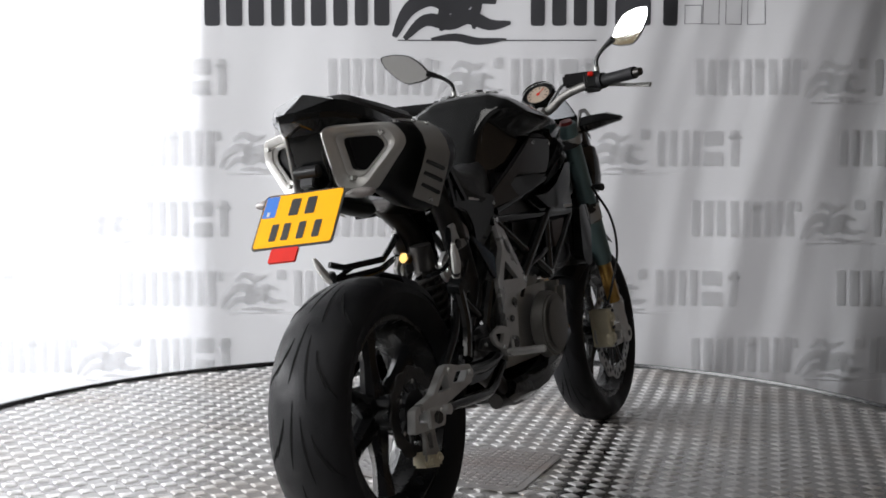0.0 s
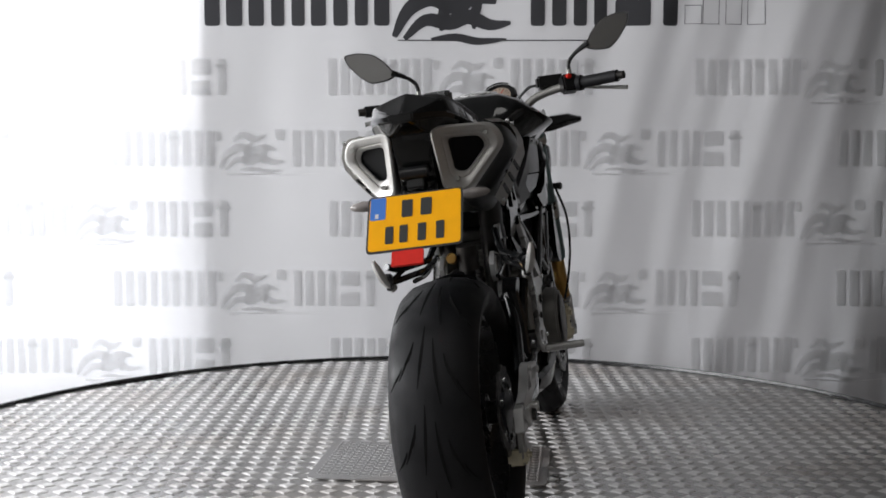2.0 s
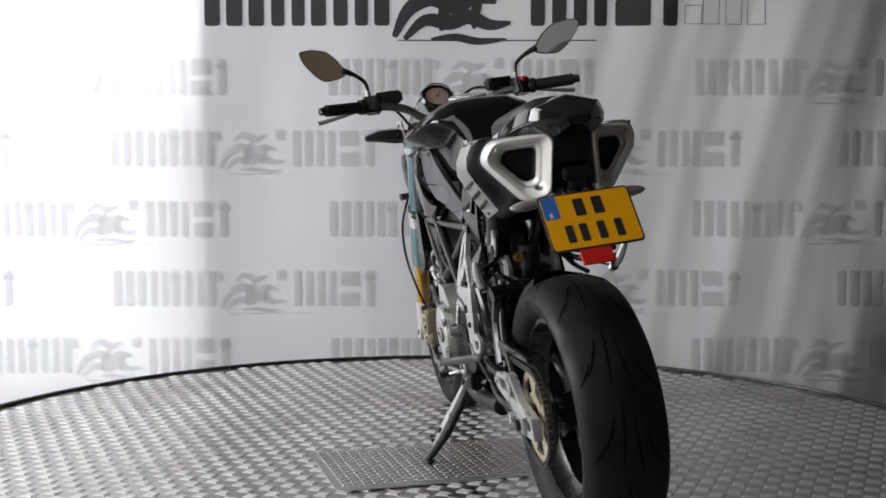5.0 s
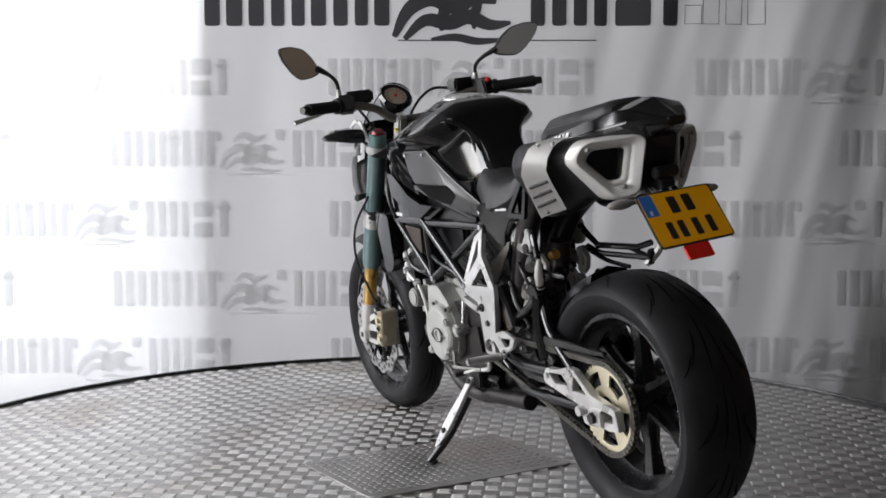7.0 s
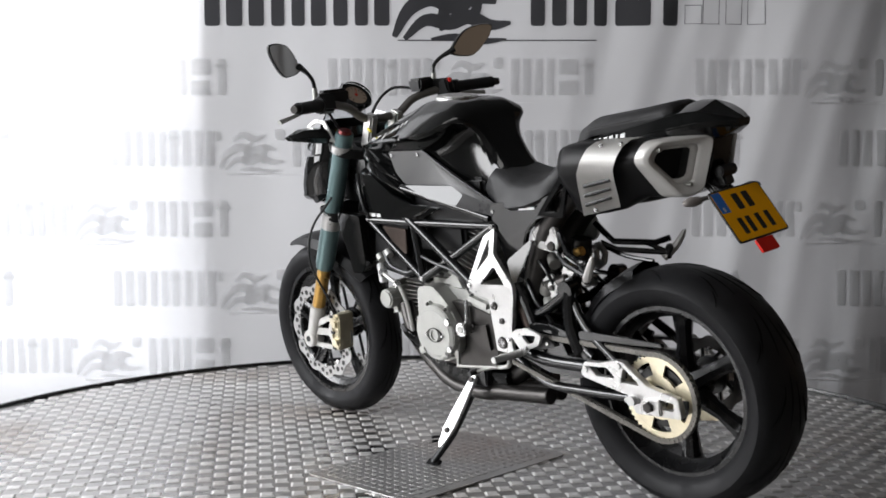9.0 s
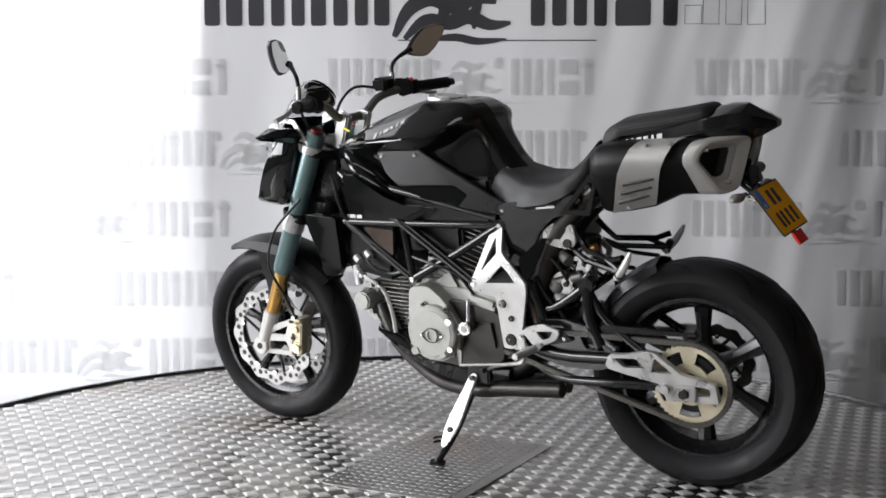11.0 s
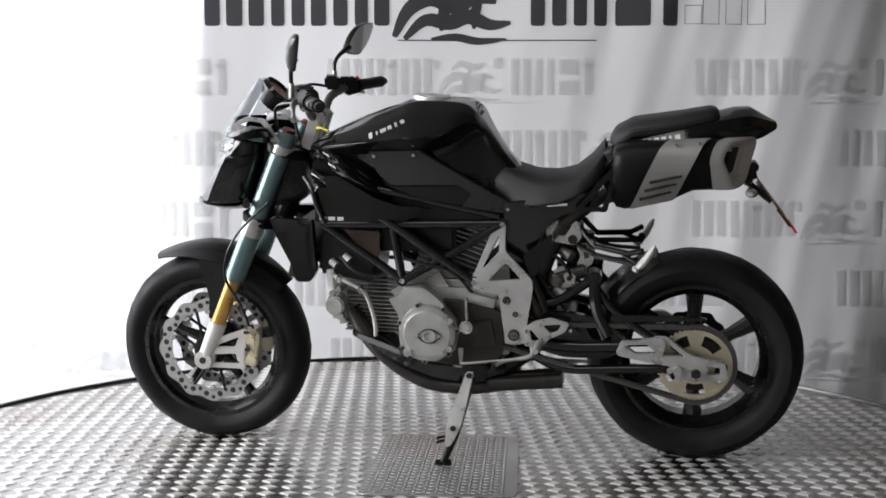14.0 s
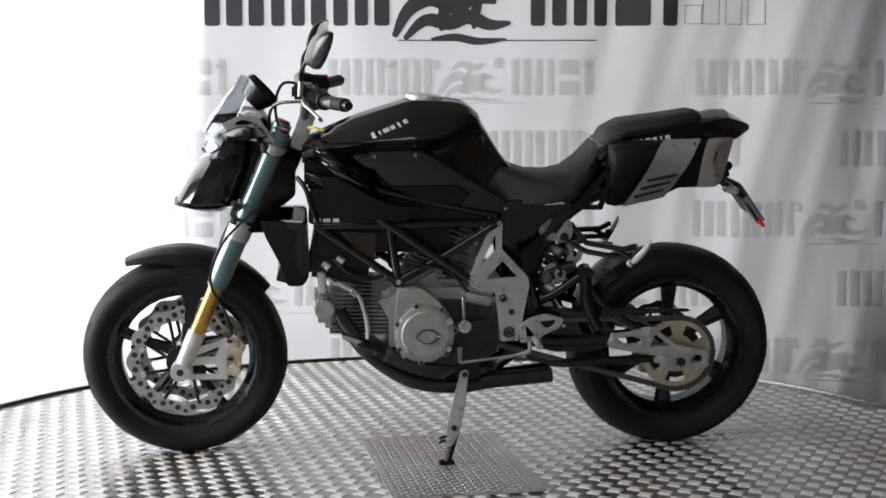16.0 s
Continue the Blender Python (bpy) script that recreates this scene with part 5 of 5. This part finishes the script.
def exhaust(root):
    for y0, off in ((0.10, 0.0), (0.055, 0.004), (-0.06, 0.008)):
        b = pipe(B(), [(0.285, y0 * 0.6, 0.43), (0.255, y0 * 0.75, 0.38), (0.215, y0 * 0.85, 0.325), (0.14, y0 * 0.9, 0.262), (0.05, y0, 0.222 + off), (-0.06, y0, 0.212 + off), (-0.14, y0, 0.222 + off), (-0.20, y0, 0.232)], 0.020, 14, 5)
        part("exhaust_header", b, "dark_steel", root, "dark steel exhaust header pipe")
    S = []
    for x, zt, zb, w in ((0.278, 0.374, 0.366, 0.10), (0.235, 0.362, 0.326, 0.118), (0.18, 0.345, 0.292, 0.128), (0.11, 0.318, 0.252, 0.13), (0.03, 0.300, 0.218, 0.13), (-0.04, 0.294, 0.206, 0.128), (-0.12, 0.287, 0.212, 0.12), (-0.17, 0.282, 0.228, 0.11)):
        S.append(mirrored([(x, 0, zt), (x, w * 0.92, zt), (x, w, zt - 0.012), (x, w * 0.92, (zt + 2 * zb) / 3), (x, w * 0.6, zb), (x, 0, zb - 0.006)]))
    part("belly_pan", loft(B(), S), "gloss", root, "gloss black pointed belly pan", bevel=0.004)
    for y in (0.105, 0.06):
        b = rod(B(), (-0.12, y, 0.225), (-0.335, y, 0.245), 0.021, 0.023, 18)
        part("collector_pipe", b, "dark_steel", root, "dark collector pipe", bevel=0.002)
    for s in SIDES:
        b = pipe(B(), [(-0.16, s * 0.06, 0.26), (-0.26, s * 0.05, 0.35), (-0.25, s * 0.05, 0.47), (-0.275, s * 0.05, 0.58), (-0.34, s * 0.06, 0.70), (-0.46, s * 0.085, 0.80)], [0.026, 0.030, 0.033, 0.033, 0.030, 0.028], 14, 6)
        part("link_pipe", b, "dark_steel", root, "dark exhaust pipe")
    b = pipe(B(), [(-0.215, 0.085, 0.52), (-0.255, 0.09, 0.475), (-0.272, 0.09, 0.43)], 0.024, 12, 4)
    part("header_stub", b, "copper", root, "heat tinted pipe")


def rear_end(root):
    rw = wheel(RW, 0.306, 0.095, 0.212, 6, root, "rear_wheel", 0.5)
    brake_disc(rw, RW, 0.07, 0.100, -0.100, "dark_steel")
    # sprocket and chain
    c = (RW[0] - 0.0, 0.112, RW[2])
    b = ring_plate(B(), c, 0.088, 0.104, 0.007, 176, 0.0035, 44)
    spr = part("sprocket", b, "pale_gold", rw, "pale gold toothed sprocket")
    part("sprocket_carrier", rod(B(), (c[0], 0.088, c[2]), (c[0], 0.104, c[2]), 0.082, 0.078, 40), "satin", rw, "black cush drive carrier", bevel=0.003)
    for i in range(5):
        a = 2 * math.pi * (i + 0.25) / 5
        outl = [(0.05, -0.013), (0.091, -0.026), (0.091, 0.026), (0.05, 0.013)]
        pts = [(c[0] + u * math.cos(a) - v * math.sin(a), c[2] + u * math.sin(a) + v * math.cos(a)) for u, v in round_corners(outl, 0.006, 2)]
        part("sprocket_arm", plate(B(), pts, (), 0.112, 0.006), "pale_gold", rw)
    part("sprocket_hub", ring_plate(B(), c, 0.03, 0.056, 0.008, 40), "pale_gold", rw)
    link = B()
    outl = round_corners([(-0.0088, -0.0070), (0.0088, -0.0070), (0.0088, 0.0070), (-0.0088, 0.0070)], 0.0066, 3)
    plate(link, outl, (), 0.0065, 0.003)
    plate(link, outl, (), -0.0065, 0.003)
    rod(link, (0.006, -0.0095, 0), (0.006, 0.0095, 0), 0.0035, n=8)
    lower_end = Vector((-0.165, 0.114, 0.345))
    upper_end = Vector((-0.165, 0.114, 0.415))
    # lower run, wrap round the rear, upper run
    run = [lower_end, Vector((c[0] + 0.02, 0.114, c[2] - 0.1075))]
    wrap = [Vector((c[0] + 0.109 * math.cos(a), 0.114, c[2] + 0.109 * math.sin(a))) for a in (radians(-82 - 196 * i / 30) for i in range(31))]
    total = [run[0]] + wrap + [upper_end]
    prev, placed, carry = total[0], [], 0.0
    for q in total[1:]:
        seg = (q - prev).length
        d = carry
        while d < seg:
            pos = prev.lerp(q, d / seg)
            placed.append((pos, (q - prev).normalized()))
            d += 0.0145
        carry = d - seg
        prev = q
    src = None
    for pos, d in placed:
        m = Matrix.Translation(pos) @ Matrix((d, Vector((0, 1, 0)), d.cross(Vector((0, 1, 0))))).transposed().to_4x4()
        if src is None:
            src = part("chain_link", link, "chain", rw, "steel chain link")
            src.matrix_basis = m
        else:
            ob = new("chain_link", src.data)
            ob.parent = rw
            ob.matrix_basis = m
    # swingarm of tubes with machined axle plates
    for s in SIDES:
        runs = [
            ([(-0.20, 0.10, 0.375), (-0.33, 0.112, 0.350), (-0.50, 0.125, 0.357)], 0.017),
            ([(-0.22, 0.10, 0.335), (-0.33, 0.112, 0.285), (-0.46, 0.125, 0.288), (-0.645, 0.128, 0.297)], 0.013),
            ([(-0.23, 0.08, 0.455), (-0.32, 0.09, 0.475), (-0.41, 0.09, 0.535)], 0.014),
            ([(-0.425, 0.09, 0.53), (-0.425, 0.105, 0.45), (-0.455, 0.115, 0.375)], 0.011),
            ([(-0.42, 0.09, 0.53), (-0.48, 0.11, 0.455), (-0.60, 0.125, 0.372)], 0.012),
            ([(-0.24, 0.08, 0.44), (-0.40, 0.095, 0.425), (-0.51, 0.12, 0.38)], 0.012),
        ]
        first = None
        for pts, r in runs:
            ob = part("swingarm_tube" if first else "swingarm", pipe(B(), [(a, s * c2, d) for a, c2, d in pts], r, 12, 3), "tube", first or root, "" if first else "black tubular steel swingarm")
            first = first or ob
        outer = round_corners([(-0.486, 0.345), (-0.50, 0.376), (-0.545, 0.378), (-0.60, 0.392), (-0.628, 0.390), (-0.695, 0.340), (-0.785, 0.322), (-0.795, 0.272), (-0.655, 0.265), (-0.637, 0.308), (-0.56, 0.322), (-0.495, 0.335)], 0.006, 2)
        h1 = round_corners([(-0.512, 0.366), (-0.572, 0.370), (-0.598, 0.346), (-0.540, 0.343)], 0.004, 2)
        h2 = round_corners([(-0.614, 0.338), (-0.626, 0.376), (-0.674, 0.338)], 0.004, 2)
        h3 = round_corners([(-0.735, 0.312), (-0.772, 0.308), (-0.772, 0.288), (-0.735, 0.287)], 0.004, 2)
        pl = part("axle_plate", flip(plate(B(), outer, [h1, h2, h3], 0.139, 0.020), s), "alu", first, "machined aluminium axle plate", bevel=0.0015)
        b = box(B(), (-0.712, s * 0.150, 0.293), (0.05, 0.014, 0.042))
        part("axle_block", b, "alu", first, "silver axle block", bevel=0.003)
        part("axle_nut", rod(B(), (-0.705, s * 0.156, 0.292), (-0.705, s * 0.166, 0.292), 0.015, 0.013, 6), "dark_steel", first)
        for x, z in ((-0.505, 0.358), (-0.612, 0.380), (-0.635, 0.297), (-0.665, 0.30)):
            bolt(first, x, 0.148, z, 0.009, s, "alu")
        part("swing_spool", rod(B(), (-0.655, s * 0.14, 0.300), (-0.655, s * 0.165, 0.300), 0.012, n=16), "alu", first)
    for s in SIDES:
        outl = round_corners([(-0.215, 0.425), (-0.30, 0.445), (-0.36, 0.448), (-0.44, 0.432), (-0.505, 0.392), (-0.515, 0.345), (-0.46, 0.318), (-0.34, 0.315), (-0.225, 0.345)], 0.014, 3)
        hole = round_corners([(-0.395, 0.418), (-0.45, 0.405), (-0.478, 0.372), (-0.42, 0.372)], 0.010, 3)
        part("swingarm_casting", flip(plate(B(), outl, [hole], 0.098, 0.022, lambda x, z: 0.08 * (-0.30 - x)), s), "tube", root, "black cast swingarm web", bevel=0.004)
    b = rod(B(), (-0.21, -0.12, 0.385), (-0.21, 0.12, 0.385), 0.026, n=18)
    rod(b, (-0.34, -0.11, 0.37), (-0.34, 0.11, 0.37), 0.020, n=14)
    box(b, (-0.30, 0, 0.40), (0.14, 0.19, 0.07))
    part("swingarm_pivot", b, "satin", root, bevel=0.004)
    outl = round_corners([(-0.47, 0.448), (-0.60, 0.447), (-0.730, 0.444), (-0.735, 0.436), (-0.66, 0.432), (-0.56, 0.430), (-0.47, 0.424)], 0.01, 2)
    part("chain_guard", plate(B(), outl, (), 0.122, 0.012), "tube", root, "black chain guard", bevel=0.003)
    # hugger
    rows = []
    for i in range(10):
        a = radians(110 + 42 * i / 9)
        r, w = 0.318, 0.085 * (0.75 + 0.25 * math.sin(math.pi * i / 9))
        ring = [(RW[0] - r2 * math.cos(a), y * w, RW[2] + r2 * math.sin(a)) for y, r2 in ((-1, r - 0.03), (-0.8, r - 0.004), (0, r + 0.010), (0.8, r - 0.004), (1, r - 0.03))]
        ring += [(x * 1.0 + 0.003, y * 0.95, z - 0.004) for x, y, z in reversed(ring)]
        rows.append(ring)
    part("rear_hugger", loft(B(), rows), "satin", root, "black rear hugger")
    # shock with gold spring and piggyback
    p0, p1 = Vector((-0.30, 0.02, 0.44)), Vector((-0.385, 0.0, 0.63))
    b = rod(B(), p0, p1, 0.014, n=14)
    rod(b, p1 + Vector((0, 0, -0.03)), p1 + Vector((-0.01, 0, 0.03)), 0.027, n=16)
    shock = part("shock_absorber", b, "dark_steel", root, "rear shock absorber with a dark spring")
    pts = []
    for i in range(73):
        t, a = i / 72, 2 * math.pi * 6 * i / 72
        q = p0.lerp(p1, 0.1 + 0.7 * t)
        pts.append(q + Vector((0.030 * math.cos(a), 0.032 * math.sin(a), 0.012 * math.cos(a))))
    part("spring", pipe(B(), pts, 0.0055, 8, 1), "dark_steel", shock, "dark coil spring")
    b = rod(B(), (-0.315, 0.06, 0.535), (-0.40, 0.065, 0.560), 0.021, n=16)
    part("damper_reservoir", b, "dark_steel", shock, "grey alloy reservoir", bevel=0.003)
    part("damper_cap", rod(B(), (-0.31, 0.058, 0.515), (-0.325, 0.06, 0.545), 0.024, n=16), "fin", shock, bevel=0.003)
    part("adjuster", rod(B(), (-0.40, 0.035, 0.628), (-0.425, 0.035, 0.634), 0.013, n=12), "gold", shock, "gold adjuster knob", bevel=0.002)
    for pts in ([(-0.37, 0.08, 0.64), (-0.45, 0.095, 0.605), (-0.56, 0.10, 0.60)], [(-0.38, -0.08, 0.63), (-0.46, -0.09, 0.60), (-0.55, -0.095, 0.59)]):
        part("hugger_stay", pipe(B(), pts, 0.006, 8, 4), "tube", root)
    # right side rear caliper
    outl = round_corners([(-0.675, 0.30), (-0.665, 0.225), (-0.655, 0.195), (-0.70, 0.180), (-0.725, 0.20), (-0.715, 0.25), (-0.735, 0.30)], 0.008, 2)
    hole = round_corners([(-0.69, 0.26), (-0.685, 0.222), (-0.705, 0.222), (-0.708, 0.255)], 0.004, 2)
    part("caliper_hanger", plate(B(), outl, [hole], -0.124, 0.010), "fin_alloy", root, "alloy caliper hanger", bevel=0.001)
    b = box(B(), (-0.69, -0.112, 0.196), (0.075, 0.038, 0.034), (0, 10, 0))
    for dx in (-0.02, 0.02):
        rod(b, (-0.69 + dx, -0.125, 0.196), (-0.69 + dx, -0.139, 0.196), 0.014, 0.012, 14)
    part("rear_caliper", b, "pale_gold", root, "pale gold rear caliper", bevel=0.006)


def linkage(root):
    """The crowded mechanism ahead of the rear wheel."""
    for s in SIDES:
        for pts, r, m in (
            ([(-0.26, 0.085, 0.555), (-0.30, 0.095, 0.50), (-0.335, 0.09, 0.46), (-0.36, 0.085, 0.41)], 0.006, "satin"),
            ([(-0.285, 0.07, 0.62), (-0.335, 0.085, 0.585), (-0.365, 0.08, 0.54), (-0.41, 0.07, 0.52)], 0.005, "satin"),
            ([(-0.20, 0.10, 0.545), (-0.235, 0.105, 0.50), (-0.275, 0.10, 0.47)], 0.005, "satin"),
            ([(0.30, 0.11, 0.60), (0.26, 0.125, 0.565), (0.20, 0.12, 0.545), (0.15, 0.12, 0.555)], 0.006, "satin"),
            ([(0.12, 0.12, 0.60), (0.05, 0.13, 0.585), (-0.03, 0.125, 0.56), (-0.09, 0.12, 0.49)], 0.005, "satin"),
        ):
            part("hose", pipe(B(), [(a, s * c, d) for a, c, d in pts], r, 8, 5), m, root)
        outl = round_corners([(-0.305, 0.555), (-0.335, 0.575), (-0.375, 0.545), (-0.372, 0.515), (-0.33, 0.505)], 0.01, 3)
        hole = round_corners([(-0.322, 0.548), (-0.338, 0.558), (-0.358, 0.540), (-0.335, 0.524)], 0.006, 2)
        lp = part("link_plate", flip(plate(B(), outl, [hole], 0.066, 0.012), s), "alu", root, "drilled aluminium link plate", bevel=0.0015)
        bolt(lp, -0.366, 0.072, 0.523, 0.010, s)
        bolt(lp, -0.315, 0.072, 0.530, 0.007, s)
        b = rod(B(), (-0.33, s * 0.05, 0.615), (-0.36, s * 0.075, 0.60), 0.016, n=14)
        part("sensor", b, "fin", root, "small grey sensor", bevel=0.002)
        outl = round_corners([(-0.385, 0.392), (-0.36, 0.415), (-0.275, 0.412), (-0.265, 0.385), (-0.30, 0.375)], 0.008, 2)
        part("pivot_bracket", flip(plate(B(), outl, (), 0.118, 0.016), s), "panel", root, "dark pivot bracket", bevel=0.003)
        bolt(root, -0.36, 0.126, 0.40, 0.006, s)
        part("frame_spar", pipe(B(), [(-0.245, s * 0.105, 0.545), (-0.27, s * 0.10, 0.49), (-0.29, s * 0.095, 0.425)], 0.016, 10, 3), "tube", root)
    for s in SIDES:
        outl = round_corners([(-0.372, 0.628), (-0.395, 0.640), (-0.425, 0.612), (-0.418, 0.580), (-0.392, 0.560), (-0.372, 0.575), (-0.384, 0.600)], 0.008, 3)
        hole = round_corners([(-0.392, 0.622), (-0.410, 0.608), (-0.404, 0.585), (-0.394, 0.590)], 0.004, 2)
        rk = part("rocker_arm", flip(plate(B(), outl, [hole], 0.062, 0.012), s), "alu", root, "drilled aluminium rocker arm", bevel=0.0015)
        bolt(rk, -0.383, 0.068, 0.570, 0.008, s, "dark_steel")
        bolt(rk, -0.396, 0.068, 0.632, 0.006, s)
        outl = round_corners([(-0.335, 0.548), (-0.352, 0.560), (-0.372, 0.548), (-0.368, 0.526), (-0.346, 0.520)], 0.006, 2)
        cl = part("pipe_clamp", flip(plate(B(), outl, (), 0.080, 0.010), s), "alu", root, "small silver clamp", bevel=0.0015)
        bolt(cl, -0.353, 0.085, 0.540, 0.008, s, "dark_steel")
        part("brace_tube", pipe(B(), [(-0.425, s * 0.10, 0.545), (-0.43, s * 0.112, 0.46), (-0.465, s * 0.120, 0.385)], 0.017, 10, 3), "tube", root, "black swingarm brace tube")
        part("tube_mouth", rod(B(), (-0.422, s * 0.085, 0.553), (-0.424, s * 0.118, 0.548), 0.022, n=18), "tube", root)
    part("exhaust_valve", rod(B(), (-0.315, 0.06, 0.50), (-0.345, 0.085, 0.485), 0.018, n=16), "alu_dark", root, bevel=0.003)
    # coolant and ignition bits beside the front cylinder
    for x, z in ((0.33, 0.585), (0.29, 0.60)):
        part("hose_clip", rod(B(), (x, 0.105, z), (x - 0.018, 0.112, z - 0.012), 0.012, n=10), "alu_dark", root)
    part("wire_loom", pipe(B(), [(0.40, 0.10, 0.83), (0.375, 0.12, 0.80), (0.36, 0.125, 0.75), (0.34, 0.12, 0.70)], 0.007, 8, 5), "satin", root)


def side_stand(root):
    a, k, f = Vector((-0.072, 0.140, 0.262)), Vector((-0.022, 0.244, 0.084)), Vector((-0.012, 0.268, 0.046))
    rows = []
    for t, w in ((-0.05, 0.008), (0.0, 0.013), (0.15, 0.014), (0.5, 0.020), (0.70, 0.021), (0.92, 0.013), (1.0, 0.005)):
        p = a.lerp(k, t)
        rows.append([tuple(p + Vector(d)) for d in ((w, -0.007, 0), (w, 0.006, 0.003), (-w, 0.006, 0.003), (-w, -0.007, 0))])
    st = part("side_stand", loft(B(), rows), "alu", root, "silver side stand leg", bevel=0.002)
    back = Vector((-0.010, -0.014, 0))
    part("stand_leg", pipe(B(), [a.lerp(k, 0.25) + back, a.lerp(k, 0.8) + back, f], [0.011, 0.012, 0.010], 10, 3), "satin", st, "black lower leg")
    part("stand_foot", box(B(), tuple(f + Vector((0, 0, -0.003))), (0.045, 0.03, 0.010), (-25, 0, 10)), "satin", st, "black foot", bevel=0.003)
    for p in (a, a.lerp(k, 0.74)):
        part("bolt", rod(B(), p, p + Vector((0, 0.012, 0.003)), 0.008, n=12), "dark_steel", st)
    q = a.lerp(k, 0.86)
    for dz in (0.0, -0.012):
        part("stand_tang", pipe(B(), [q + Vector((0.0, -0.008, dz)), q + Vector((0.030, 0.006, dz)), q + Vector((0.036, 0.018, dz))], 0.004, 8, 3), "satin", st)
    part("stand_bracket", box(B(), (-0.085, 0.115, 0.27), (0.07, 0.04, 0.05)), "satin", root, bevel=0.005)


def motorcycle():
    root = tagged(new("motorcycle"), "black naked sport motorcycle leaning on its side stand", "motorcycle")
    front_end(root)
    bars(root)
    headlight(root)
    body(root)
    seat_and_tail(root)
    rear_plate(root)
    frame_tubes(root)
    engine(root)
    exhaust(root)
    rear_end(root)
    linkage(root)
    side_stand(root)
    return root


# ---- placing and turning ----
LEAN = pose(0, -0.230, 0, -7.7)
FIRST, RATE = 63.2, 7.675


def motions():
    steps = [i * 0.5 for i in range(33)]
    turns = [(t, pose(0, 0, 0, 0, 0, FIRST + RATE * t)) for t in steps]
    walk(table, turns)
    walk(foot_plate, [(t, m @ pose(-0.0145, 0.019, 0, 0, 0, 5)) for t, m in turns])
    walk(bike, [(t, m @ LEAN) for t, m in turns])


room()
backdrop()
table = turntable()
foot_plate = stand_plate()
bike = motorcycle()
motions()
